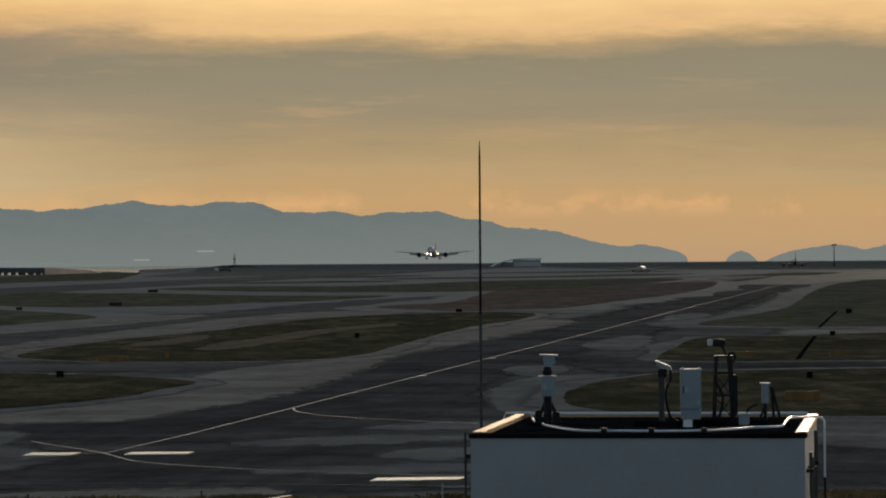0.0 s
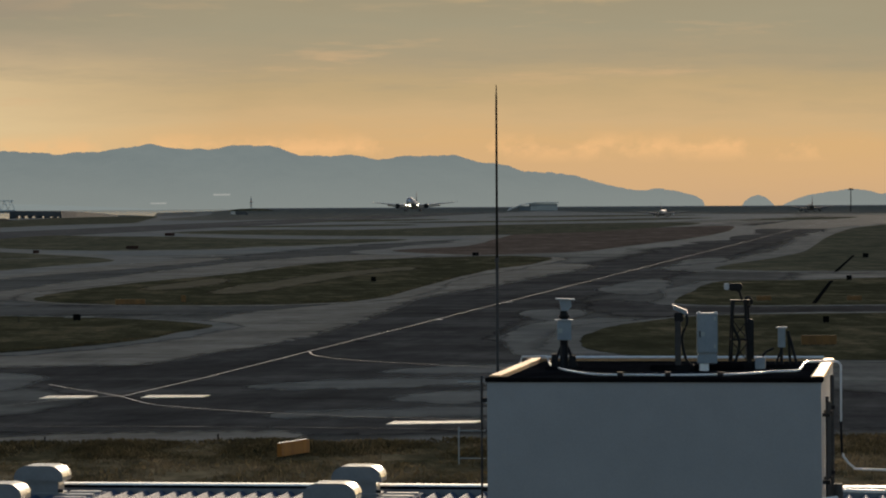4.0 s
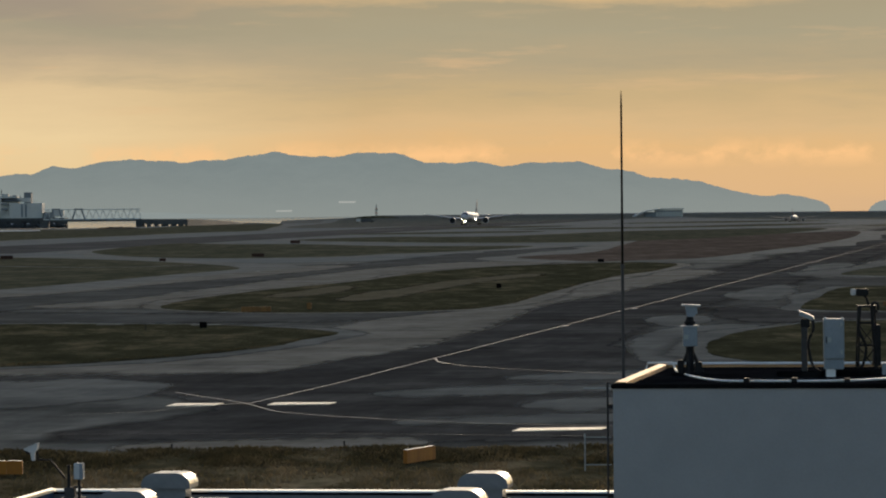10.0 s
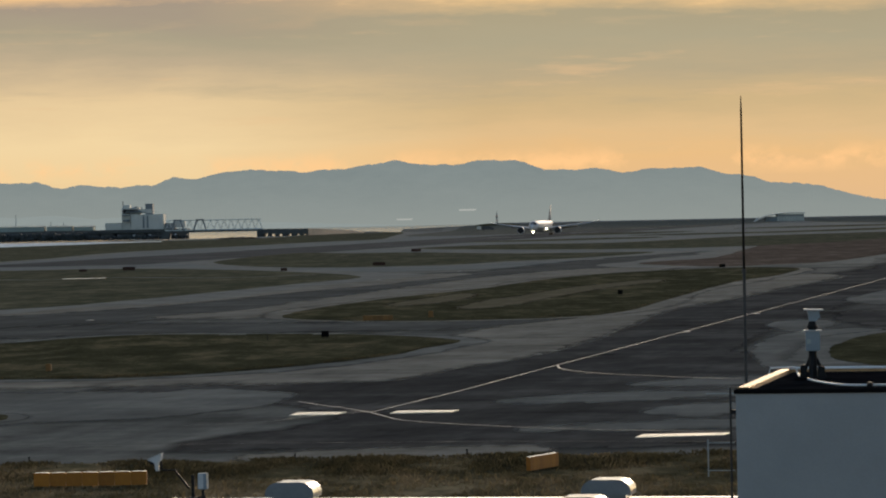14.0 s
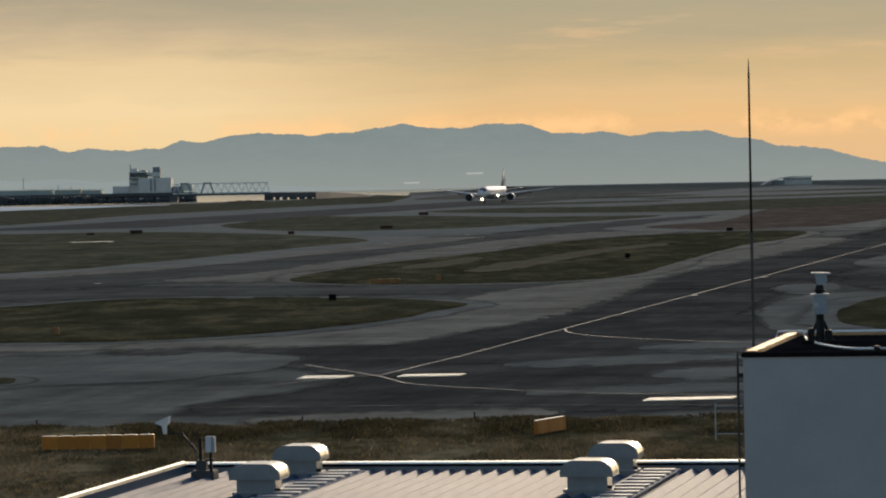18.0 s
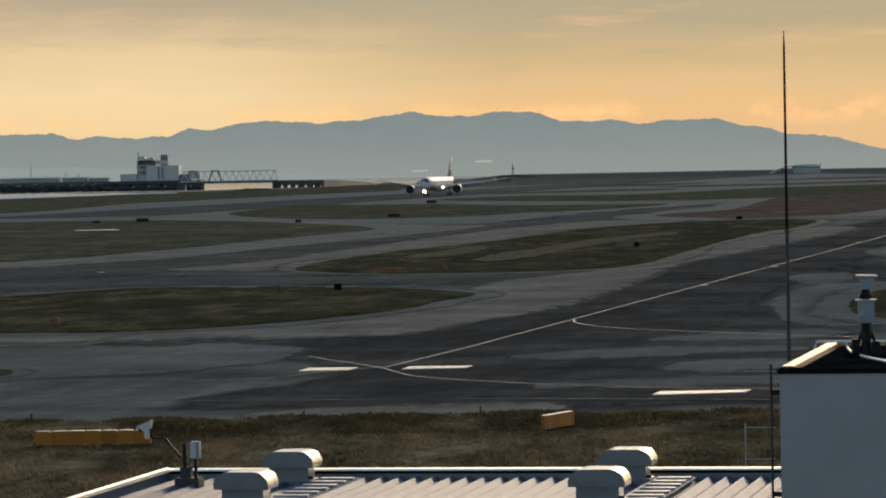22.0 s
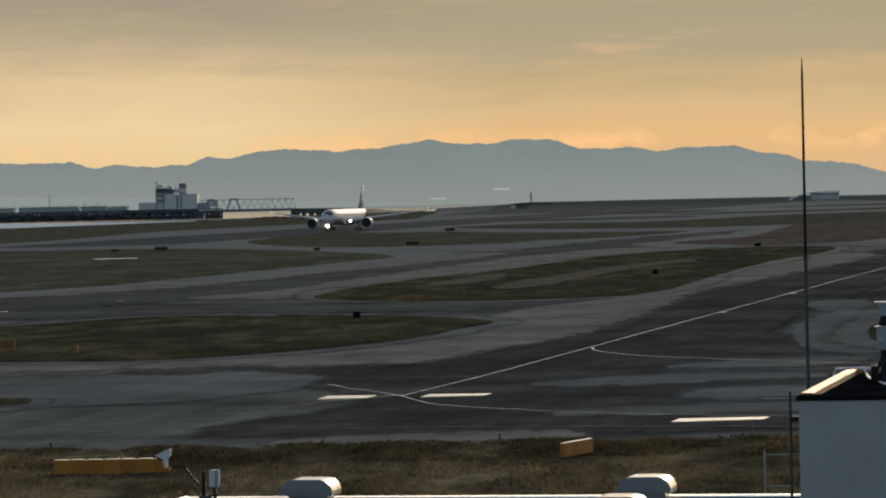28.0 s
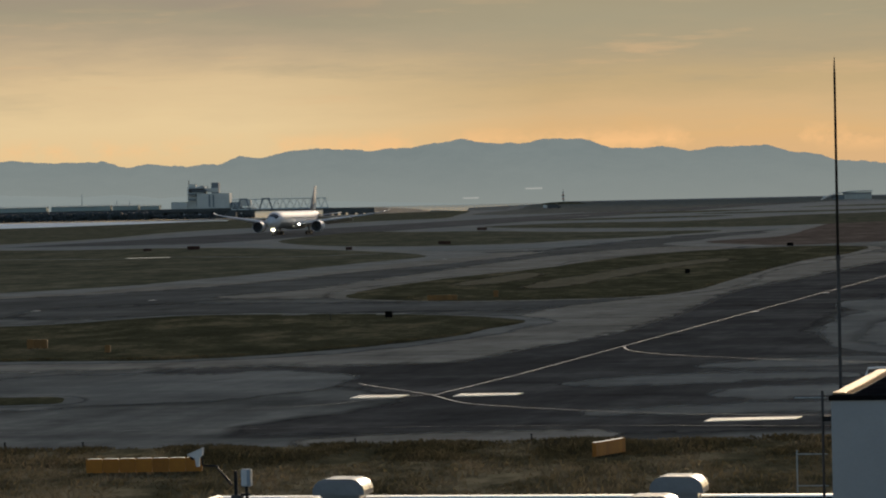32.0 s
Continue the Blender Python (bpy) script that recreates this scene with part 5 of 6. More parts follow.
def lightning_rod():
    root = local_thing("lightning_rod", "tall thin dark lightning rod beside the penthouse", "mast", -4.85, 41.6, 0)
    part("lower_pole", rod(bmesh.new(), (0, 0, 0), (0, 0, 12.47), 0.017), M_MAST_LOW, root, "grey weathered lower pole")
    part("collar", rod(bmesh.new(), (0, 0, 12.47), (0, 0, 12.52), 0.024), M_MAST_LOW, root, "grey joint collar")
    part("upper_pole", rod(bmesh.new(), (0, 0, 12.5), (0, 0, 14.30), 0.0145, 0.011), M_MAST, root)
    part("tip", rod(bmesh.new(), (0, 0, 14.28), (0, 0, 14.46), 0.011, 0.004), M_DARK, root)
    for z in (10.4, 11.1):
        part("wall_bracket", box(bmesh.new(), 0.0, 0.26, -0.02, 0.02, z, z + 0.05), M_DARK, root)
    lad = local_thing("antenna", "thin grey antenna pole with short cross arms", "antenna", -5.02, 41.5, 0)
    part("pole", rod(bmesh.new(), (0, 0, 0), (0, 0, 11.2), 0.013), M_MAST_LOW, lad)
    for z in (11.13, 10.58, 10.27):
        part("cross_arm", rod(bmesh.new(), (-0.27, 0, z), (0.04, 0, z), 0.006), M_STEEL, lad)
    part("rear_rail", rod(bmesh.new(), (-0.26, 0, 10.2), (-0.26, 0, 10.62), 0.008), M_STEEL, lad)
    for z in (10.9, 9.9, 8.9):
        part("wall_bracket", box(bmesh.new(), 0.0, 0.44, -0.02, 0.02, z, z + 0.05), M_DARK, lad)


lightning_rod()


# ---------------------------------------------------------------- signs in the grass
def orange_sign(x, y, panels, turn, high=0.78, pitch=0.62, z=0.08, paint=M_ORANGE):
    root = thing("guidance_sign", "row of dull orange sign panels on short legs in grass", "sign", pose(x, y, z, 0, 0, turn), "orange signs in the grass")
    bm = bmesh.new()
    prism(bm, [(0.02, 0.1), (0.006, 0.1 + high * 0.4), (0.004, 0.1 + high * 0.88), (0.03, 0.1 + high), (pitch - 0.03, 0.1 + high), (pitch - 0.004, 0.1 + high * 0.88), (pitch - 0.006, 0.1 + high * 0.4), (pitch - 0.02, 0.1)], "y", -0.12, 0.12)
    panel = to_mesh("sign_panel", bm, paint)
    bm = bmesh.new()
    rod(bm, (pitch / 2, 0, -0.1), (pitch / 2, 0, 0.12), 0.05)
    leg = to_mesh("leg", bm, M_DARK)
    for i in range(panels):
        for nm, me in (("sign_panel", panel), ("leg", leg)):
            ob = new(nm, me)
            ob.parent = root
            ob.location.x = (i - panels / 2) * pitch
    bm = bmesh.new()
    prism(bm, [(0.05, 0.1 + high), (0.09, 0.114 + high), (pitch * 0.5, 0.122 + high), (pitch - 0.09, 0.114 + high), (pitch - 0.05, 0.1 + high)], "y", -0.1, 0.1)
    cap = to_mesh("panel_cap", bm, M_EDGE if paint == M_ORANGE else paint)
    for i in range(panels):
        ob = new("panel_cap", cap)
        ob.parent = root
        ob.location.x = (i - panels / 2) * pitch
    return root


orange_sign(-23.1, 183, 7, 0, 0.66, 0.80)
orange_sign(-0.85, 189.5, 9, 66, 0.68, 0.39)
orange_sign(44.5, 324.5, 5, 0, paint=M_ORANGE_DULL)
orange_sign(-52.5, 337, 3, 0, paint=M_ORANGE_DULL)
orange_sign(-44.5, 325, 1, 0, 0.6, 0.5, paint=M_ORANGE_DULL)
orange_sign(-22.2, 463, 6, 0, 0.6, paint=M_ORANGE_DULL)
orange_sign(56.5, 462, 3, 0, 0.55, paint=M_ORANGE_DULL)
orange_sign(67.5, 460, 3, 0, 0.55, paint=M_ORANGE_DULL)
orange_sign(-15.9, 472, 1, 0, 0.8, paint=M_ORANGE_DULL)


def black_sign(x, y, w=0.95, h=0.85, turn=0):
    far = y > 850
    root = thing("taxiway_sign", "low dark brown taxiway sign board on legs" if far else "black-backed taxiway sign box on two legs", "sign", pose(x, y, 0.08, 0, 0, turn), "taxiway signs")
    part("board", box(bmesh.new(), -w / 2, w / 2, -0.12, 0.12, 0.12, 0.12 + h, 0.03), M_BROWN if far else M_BLACK, root)
    for s in (-1, 1):
        part("leg", rod(bmesh.new(), (s * w * 0.3, 0, -0.1), (s * w * 0.3, 0, 0.14), 0.04), M_DARK, root)
    return root


for x, y, w, h in ((10, 581, 0.75, 0.7), (-25, 402, 0.8, 0.65), (53, 381, 0.6, 0.6), (83, 571, 0.8, 0.7), (116, 774, 1.2, 0.9),
                   (-46, 972, 3.2, 0.8), (-49, 1314, 3.4, 1.0), (-111, 968, 3.2, 0.9), (37, 829, 1.4, 0.7), (-122, 960, 2.0, 0.6), (-66, 905, 1.5, 0.7)):
    black_sign(x, y, w, h)
for x, y, h in ((-29, 203.2, 0.32), (-5, 202.6, 0.36), (-31, 399, 0.7), (-14.4, 203, 0.25), (-33.5, 205, 0.25)):
    st = thing("marker_post", "short dark marker post at the pavement edge", "post", pose(x, y, 0.0), "marker posts")
    part("stake", rod(bmesh.new(), (0, 0, 0), (0, 0, h), 0.05, 0.04), M_DARK, st)
    part("cap", rod(bmesh.new(), (0, 0, h), (0, 0, h + 0.05), 0.07, 0.05), M_BLACK, st)


# ---------------------------------------------------------------- far side of the field
def truss_bridge():
    a, b = spot(-690, 0, 2650).x, spot(-518, 0, 2650).x
    root = thing("truss_bridge", "grey steel truss bridge over the channel", "bridge", pose(0, 2650, 0))
    z0, z1 = 5.1, 12.6
    for y in (-4, 4):
        part("lower_chord", box(bmesh.new(), a, b, y - 0.3, y + 0.3, z0, z0 + 0.7), M_BRIDGE_HAZE, root)
        part("upper_chord", box(bmesh.new(), a, b - 1, y - 0.25, y + 0.25, z1 - 0.6, z1), M_BRIDGE_HAZE, root)
        n = 14
        step = (b - a) / n
        for i in range(n):
            x = a + i * step
            s = ((x, y, z0), (x + step / 2, y, z1), (x + step, y, z0))
            part("diagonal", rod(bmesh.new(), s[0], s[1], 0.14, None, 5), M_BRIDGE_HAZE, root)
            part("diagonal", rod(bmesh.new(), s[1], s[2], 0.14, None, 5), M_BRIDGE_HAZE, root)
    for x in (a + 9, a + 25):
        for dx in (-4.5, 4.5):
            part("portal_leg", rod(bmesh.new(), (x + dx, -4.4, z0), (x + dx * 0.45, -4.4, z1), 0.5, None, 6), M_PLANT_DARK, root)
        part("portal_beam", box(bmesh.new(), x - 3, x + 3, -4.9, -4.0, z1 - 0.4, z1 + 0.5), M_PLANT_DARK, root)
    part("deck", box(bmesh.new(), a, b + 2, -4.5, 4.5, z0 - 1.3, z0), M_PIER, root, "dark bridge deck")
    for x in (a + 0.5, b - 0.5):
        part("abutment", box(bmesh.new(), x - 3, x + 3, -5, 5, -1.2, z0 - 1.3), M_PIER, root)


truss_bridge()


def causeway():
    root = thing("causeway", "dark concrete causeway with square openings", "causeway", pose(0, 0, 0))
    line = [(-436, 2640, 4.9), (-410, 2690, 4.4), (-385, 2760, 3.4), (-360, 2830, 2.3), (-338, 2880, 0.6)]
    rings = []
    for u, y, z in line:
        x = spot(u, 0, y).x
        rings.append([(x, y - 9, -1.2), (x, y + 7, -1.2), (x, y + 5, z), (x, y - 4, z)])
    part("embankment", loft(bmesh.new(), rings), M_PIER, root)
    edge = spot(-517, 0, 2640).x
    for i, u in enumerate((-511, -498, -485, -468, -454, -442)):
        x, s = spot(u, 0, 2640).x, 1.5 - 0.13 * i
        part("pier_block", box(bmesh.new(), edge, x - s, 2634, 2646, -1.2, 1.9 - 0.16 * i), M_PIER, root)
        edge = x + s
    end = spot(-435, 0, 2640).x
    part("pier_block", box(bmesh.new(), edge, end, 2634, 2646, -1.2, 1.2), M_PIER, root)
    part("deck", prism(bmesh.new(), [(spot(-517, 0, 2640).x, 1.9), (end, 1.0), (end, 4.9), (spot(-517, 0, 2640).x, 5.2)], "y", 2633, 2647), M_PIER, root)
    hump = thing("spoil_heap", "low dark heap of earth by the shore", "heap", pose(0, 0, 0))
    bm = bmesh.new()
    a, b = spot(-595, 0, 2330).x, spot(-524, 0, 2330).x
    rings = []
    for i in range(13):
        x = a + (b - a) * i / 12
        h = 1.5 * math.sin(math.pi * (i + 0.4) / 12.8) ** 0.4 + 0.25 * math.sin(i * 2.1)
        rings.append([(x, 2326, -0.4), (x, 2336, -0.4), (x, 2334, h * 0.8), (x, 2330, h)])
    loft(bm, rings)
    part("earth", bm, M_GRASS_BROWN, hump)


causeway()


def batching_plant():
    d = 2700
    root = thing("batching_plant", "grey concrete batching plant with stepped tower on a pier", "plant", pose(0, d, 0))

    def X(u):
        return u * d / FOC

    def Z(v):
        return EYE + v * d / FOC
    base = Z(-16.5)

    def blk(name, u0, u1, v0, v1, y0, y1, mat=M_PLANT, label=""):
        return part(name, box(bmesh.new(), X(u0), X(u1), y0, y1, Z(v0), Z(v1), 0.15), mat, root, label)
    blk("silo_hall", -749, -691, -16.5, 10, -9, 9)
    blk("tower", -766, -735, -16.5, 22, -6, 8)
    blk("tower_head", -764, -712, 12, 19.5, -6, 6)
    blk("lift_head", -724, -711, 10, 29, -5, 5, M_PLANT_DARK)
    blk("tower_top", -764, -752, 22, 27, -4, 4)
    blk("hoist_box", -745, -738, 19, 24, -3, 3, M_PLANT_DARK)
    blk("side_house", -795, -766, -16.5, -4, -8, 8)
    blk("stub_house", -690, -672, -16.5, -6, -6, 6, M_PLANT_DARK)
    blk("conveyor_house", -676, -655, -14, -3, -4, 4, M_PLANT)
    for u in (-728, -721):
        part("door_slot", box(bmesh.new(), X(u), X(u) + 1.3, -9.25, -8.95, Z(-14), Z(8)), M_PLANT_DARK, root)
    for v0, v1, u0, u1 in ((-2, 1.5, -763, -752), (8, 10.5, -765, -750), (14, 16, -758, -730), (-12, 10, -750.5, -747.5)):
        part("window_band", box(bmesh.new(), X(u0), X(u1), -9.3 if u0 < -755 else -6.3, -5.9, Z(v0), Z(v1)), M_PLANT_DARK, root)
    part("mast", rod(bmesh.new(), (X(-765), 0, Z(22)), (X(-765), 0, Z(34)), 0.25), M_DARK, root)
    for u in (-757, -748, -731):
        part("roof_rail", rod(bmesh.new(), (X(u), -3, Z(18)), (X(u), -3, Z(24)), 0.3), M_STEEL, root)
    pier = thing("pier", "dark pier deck on concrete columns in the water", "pier", pose(0, d, 0))
    part("deck", box(bmesh.new(), X(-1260), X(-650), -14, 16, Z(-22), base), M_PIER, pier)
    for i in range(44):
        u = -1250 + i * 13.8
        part("column", rod(bmesh.new(), (X(u), -11, -1.2), (X(u), -11, Z(-21.8)), 1.25, None, 8), M_PIER, pier)
    for i in range(22):
        u = -1240 + i * 27.5
        part("fender", box(bmesh.new(), X(u), X(u + 17), -12.5, -10.4, -0.9, Z(-23)), M_PIER, pier)
    part("back_wall", box(bmesh.new(), X(-1260), X(-652), 9, 12, -1.2, Z(-22.2)), M_PIER, pier)
    low = thing("warehouse", "low grey-green warehouse on the pier", "warehouse", pose(0, d, 0))
    for k, (u0, u1, v) in enumerate(((-1010, -905, -8.5), (-900, -856, -9), (-852, -818, -10.2), (-1150, -1020, -9))):
        part("shed", box(bmesh.new(), X(u0), X(u1), -5 + k, 9 + k, base, Z(v), 0.2), M_SHED, low)
        part("shed_roof", prism(bmesh.new(), [(-5.6 + k, Z(v)), (9.6 + k, Z(v)), (2 + k, Z(v) + 0.9)], "x", X(u0) - 0.3, X(u1) + 0.3), M_SHED, low)
    for u, v in ((-957, 14), (-895, 0), (-872, -2)):
        part("vent_pipe", rod(bmesh.new(), (X(u), 2, base), (X(u), 2, Z(v)), 0.35, 0.2), M_STEEL, low)
    # Two white piles; the other five stand in for bright slits in the deck.
    for u in (-868, -833, -826, -769, -742, -714, -667):
        tank = thing("white_upright", "white upright at the pier edge", "post", pose(X(u), d - 16, -1.0), "mooring posts")
        part("shaft", rod(bmesh.new(), (0, 0, 0), (0, 0, 3.2), 0.9, 0.7), M_WHITE, tank)
        part("cap", rod(bmesh.new(), (0, 0, 3.2), (0, 0, 3.8), 1.2, 1.0), M_WHITE, tank)


batching_plant()


def breakwater():
    """Dark rounded armour stones heaped along the foot of the pier."""
    bm = bmesh.new()
    pick = random.Random(7)
    for i in range(200):
        u = -1230 + i * 2.9 + pick.uniform(-2, 2)
        p = spot(u, 0, 2676 + pick.uniform(-3, 3))
        r = pick.uniform(1.9, 3.1) * (1.0 if u < -830 else 0.6)
        m = Matrix.Translation((p.x, p.y, (0.6, 2.9)[i % 2] * (1.0 if u < -830 else 0.4))) @ Euler((pick.random() * 3, pick.random() * 3, pick.random() * 3)).to_matrix().to_4x4() @ Matrix.Diagonal((r * 1.2, r, r * 0.9, 1))
        bmesh.ops.create_icosphere(bm, subdivisions=1, radius=1.0, matrix=m)
    for v in bm.verts:
        v.co += Vector((noise.noise(v.co * 0.9), 0, noise.noise(v.co * 0.9 + Vector((5, 0, 0))))) * 0.5
    tagged(new("armour_stones", to_mesh("armour_stones", bm, M_ROCK)), "dark rounded armour stones along the pier foot", "rocks", kind="stuff")


breakwater()


def curved_hall():
    d = 3600
    root = thing("airport_hall", "pale grey hall with a long curved roof", "hall", pose(0, d, 0))

    def X(u):
        return u * d / FOC
    z = 7.6
    part("wall", box(bmesh.new(), X(392), X(439), -10, 14, 0, z - 0.9), M_PLANT, root)
    prof = [(X(352), 0.3), (X(362), 3.2), (X(376), 5.6), (X(395), 7.4), (X(418), 8.1), (X(441), 8.0)]
    outline = smooth_line(prof, 5)
    shape = [(p.x, p.y) for p in outline] + [(p.x, p.y - 0.9) for p in reversed(outline)]
    bm = bmesh.new()
    prism(bm, shape, "y", -12, 16)
    part("curved_roof", bm, M_PLANT, root, "pale curved metal roof")
    part("glazing", box(bmesh.new(), X(372), X(392), -9, 12, 0, 4.4), M_PLANT_DARK, root)
    for i in range(9):
        x = X(396) + i * 2.7
        part("column", box(bmesh.new(), x, x + 0.4, -10.5, -10.0, 0, z - 1.0), M_STEEL, root)
    part("upper_band", box(bmesh.new(), X(393), X(439), -10.4, -10.0, 4.8, 5.6), M_PLANT_DARK, root)
    part("gantry", rod(bmesh.new(), (X(354), -8, 0), (X(356), -8, 3.4), 0.5), M_WHITE, root)


curved_hall()


def red_white_tower():
    x = spot(-102, 0, 3900).x
    root = thing("radio_tower", "slim red and white lattice radio tower", "tower", pose(x, 3900, 0))
    for k in range(6):
        z0, z1 = 2.2 * k, 2.2 * (k + 1)
        w0, w1 = 1.2 - 0.15 * k, 1.2 - 0.15 * (k + 1)
        bm = bmesh.new()
        for sx, sy in ((-1, -1), (1, -1), (1, 1), (-1, 1)):
            rod(bm, (sx * w0, sy * w0, z0), (sx * w1, sy * w1, z1), 0.22, None, 5)
            rod(bm, (sx * w0, sy * w0, z0), (-sx * w1, sy * w1, z1), 0.16, None, 5)
        part("tower_section", bm, M_RED if k % 2 == 0 else M_PLANT_DARK, root)
    part("platform", box(bmesh.new(), -1.5, 1.5, -1.5, 1.5, 8.6, 9.2), M_DARK, root)
    part("aerial", rod(bmesh.new(), (0, 0, 13), (0, 0, 15.5), 0.2, 0.1), M_DARK, root)
    mound = thing("earth_mound", "low grassy mound at the shore", "mound", pose(x, 3880, 0))
    bm = bmesh.new()
    bmesh.ops.create_uvsphere(bm, u_segments=24, v_segments=8, radius=1.0, matrix=Matrix.Diagonal((24, 30, 2.6, 1)))
    part("earth", bm, M_GRASS, mound)


red_white_tower()


def light_pole(u, depth, h, arm):
    x = spot(u, 0, depth).x
    root = thing("light_mast", "tall thin light mast with a short crossbar", "mast", pose(x, depth, 0))
    part("pole", rod(bmesh.new(), (0, 0, 0), (0, 0, h), 0.45, 0.3), M_DARK, root)
    part("crossbar", box(bmesh.new(), -arm, arm, -0.4, 0.4, h - 0.5, h + 0.4), M_DARK, root)
    for s in (-1, 1):
        part("lamp_head", box(bmesh.new(), s * arm - 0.5, s * arm + 0.5, -0.6, 0.6, h - 1.1, h - 0.4), M_DARK, root)


light_pole(963, 3000, 18.3, 1.6)


def service_van(x, y):
    root = thing("van", "small pale van parked by the shore road", "vehicle", pose(x, y, 0.09))
    part("body", prism(bmesh.new(), [(-5, 0.5), (5, 0.5), (5, 1.6), (3.6, 1.8), (2.6, 3.0), (-5, 3.0)], "y", -1.2, 1.2), M_PIER, root)
    part("cargo_box", box(bmesh.new(), -8.6, -5.4, -1.3, 1.3, 0.7, 3.1, 0.05), M_PLANT, root)
    part("window", box(bmesh.new(), 2.6, 3.2, -1.25, 1.25, 1.9, 2.7), M_GLASS, root)
    for wx in (-7.5, -3.4, 3.4):
        for s in (-1, 1):
            part("wheel", rod(bmesh.new(), (wx, s * 1.0, 0.5), (wx, s * 1.25, 0.5), 0.5, None, 12), M_TYRE, root)


service_van(spot(-118, 0, 2900).x, 2900)
# Far coast buildings glow so that they read as sunlit.
for u0, u1, v, y in ((-279, -252, -7.5, 4662), (-168, -139, 7.0, 4678)):
    a, b = spot(u0, v, y), spot(u1, v, y)
    fb = thing("coast_building", "long building on the far coast, sunlit white painted as glow", "building", pose((a.x + b.x) / 2, y, 0))
    w = (b.x - a.x) / 2
    part("wall", box(bmesh.new(), -w, w, -3, 40, a.z - 1.2, a.z), M_FAR_WHITE_GLOW, fb)
    part("roof", prism(bmesh.new(), [(-3.5, a.z), (40, a.z), (40, a.z + 1.0), (8, a.z + 1.0)], "x", -w - 0.5, w + 0.5), M_FAR_WHITE_GLOW, fb)


# ---------------------------------------------------------------- aircraft
def airliner(name, label, s=1.0, lights=True, fin_mat=M_FIN, paint=M_PLANE, wing_paint=M_WING, group=""):
    """Twin-engined airliner, nose to +y, origin on the ground between the main wheels. s scales a 66.8 m long aircraft."""
    root = thing(name, label, "aircraft", None, group)
    R, zc = 2.98, 5.4

    def ring(y, r, z, sq=1.0):
        return [(r * math.cos(a) * s, y * s, (z + r * sq * math.sin(a)) * s) for a in np.linspace(0, 2 * math.pi, 28, endpoint=False)]
    nose = 33.0
    body = [(nose, 0.05, zc - 0.75), (nose - 0.35, 0.75, zc - 0.72), (nose - 1.2, 1.45, zc - 0.6), (nose - 2.6, 2.12, zc - 0.38), (nose - 4.6, 2.68, zc - 0.14),
            (nose - 7, 2.95, zc), (nose - 9, R, zc), (20, R, zc), (5, R, zc), (-8, R, zc), (-16, 2.9, zc + 0.1), (-22, 2.5, zc + 0.5), (-27, 1.85, zc + 1.05), (-31, 1.1, zc + 1.6), (-33.8, 0.25, zc + 2.0)]
    part("fuselage", loft(bmesh.new(), [ring(*b) for b in body]), paint, root, smooth=True)
    # Thin skin over the lower fuselage, coloured as the shade there.
    belly = [[(r * 1.006 * math.cos(a) * s, y * s, (z + r * 1.006 * math.sin(a)) * s) for a in np.linspace(radians(196), radians(344), 13)] for y, r, z in body[4:-3]]
    part("lower_hull", loft(bmesh.new(), belly, cap=False, closed=False), M_BELLY_SHADE, root, "underside skin darkened as shade", True)
    # belly fairing
    part("belly_fairing", loft(bmesh.new(), [[(x * 3.3 * k * s, y * s, (zc - 2.0 + z * 1.5 * k) * s) for x, z in ((math.cos(a), math.sin(a)) for a in np.linspace(0, 2 * math.pi, 16, endpoint=False))]
                                           for y, k in ((12, 0.3), (9, 0.8), (5, 1.0), (-6, 1.0), (-10, 0.75), (-13, 0.3))]), wing_paint, root, smooth=True)
    # cockpit windows, seated on the nose
    bm = bmesh.new()
    for side in (-1, 1):
        for a0, a1, y0, y1 in ((12, 38, nose - 2.9, nose - 3.1), (40, 62, nose - 3.15, nose - 3.7)):
            pts = []
            for a, y, r, z in ((a0, y0, 2.24, 0.3), (a1, y1, 2.42, 0.3), (a1, y1 - 0.75, 2.58, 1.2), (a0, y0 - 0.9, 2.5, 1.35)):
                x = r * math.sin(radians(a))
                zz = zc + z - 0.05
                pts.append((side * x * s, (y + 0.25 - 0.3 * math.sin(radians(a))) * s, zz * s))
            vs = [bm.verts.new(p) for p in pts]
            bm.faces.new(vs if side > 0 else vs[::-1])
    part("cockpit_windows", bm, M_GLASS, root, "dark cockpit glazing with black surround")
    bm = bmesh.new()
    loft(bm, [[(r * math.cos(a) * s, y * s, (z + r * math.sin(a)) * s) for a in np.linspace(radians(30), radians(150), 14)] for y, r, z in ((nose - 1.75, 1.73, zc - 0.51), (nose - 2.6, 2.17, zc - 0.38), (nose - 4.0, 2.56, zc - 0.2))], cap=False, closed=False)
    part("windscreen_band", bm, M_GLASS, root, "black windscreen surround")
    for side in (-1, 1):
        bm = bmesh.new()
        for y in np.arange(-20, 26, 1.1):
            x = side * (R + 0.005)
            box(bm, (x - 0.02) * s, (x + 0.02) * s, (y - 0.14) * s, (y + 0.14) * s, (zc + 0.45) * s, (zc + 0.85) * s)
        part("cabin_windows", bm, M_GLASS, root)

    def foil(chord, thick):
        u = (0.0, 0.06, 0.25, 0.5, 0.8, 1.0)
        t = (0.0, 0.55, 1.0, 0.9, 0.45, 0.02)
        top = [(-a * chord, b * thick) for a, b in zip(u, t)]
        return top + [(-a * chord, -b * thick * 0.55) for a, b in zip(u[-2:0:-1], t[-2:0:-1])]

    def wing(side, stations, mat, nm, label=""):
        rings = []
        for x, y, z, c, th in stations:
            rings.append([(side * x * s, (y + p) * s, (z + q) * s) for p, q in foil(c, th)])
        return part(nm, loft(bmesh.new(), rings), mat, root, label, True)

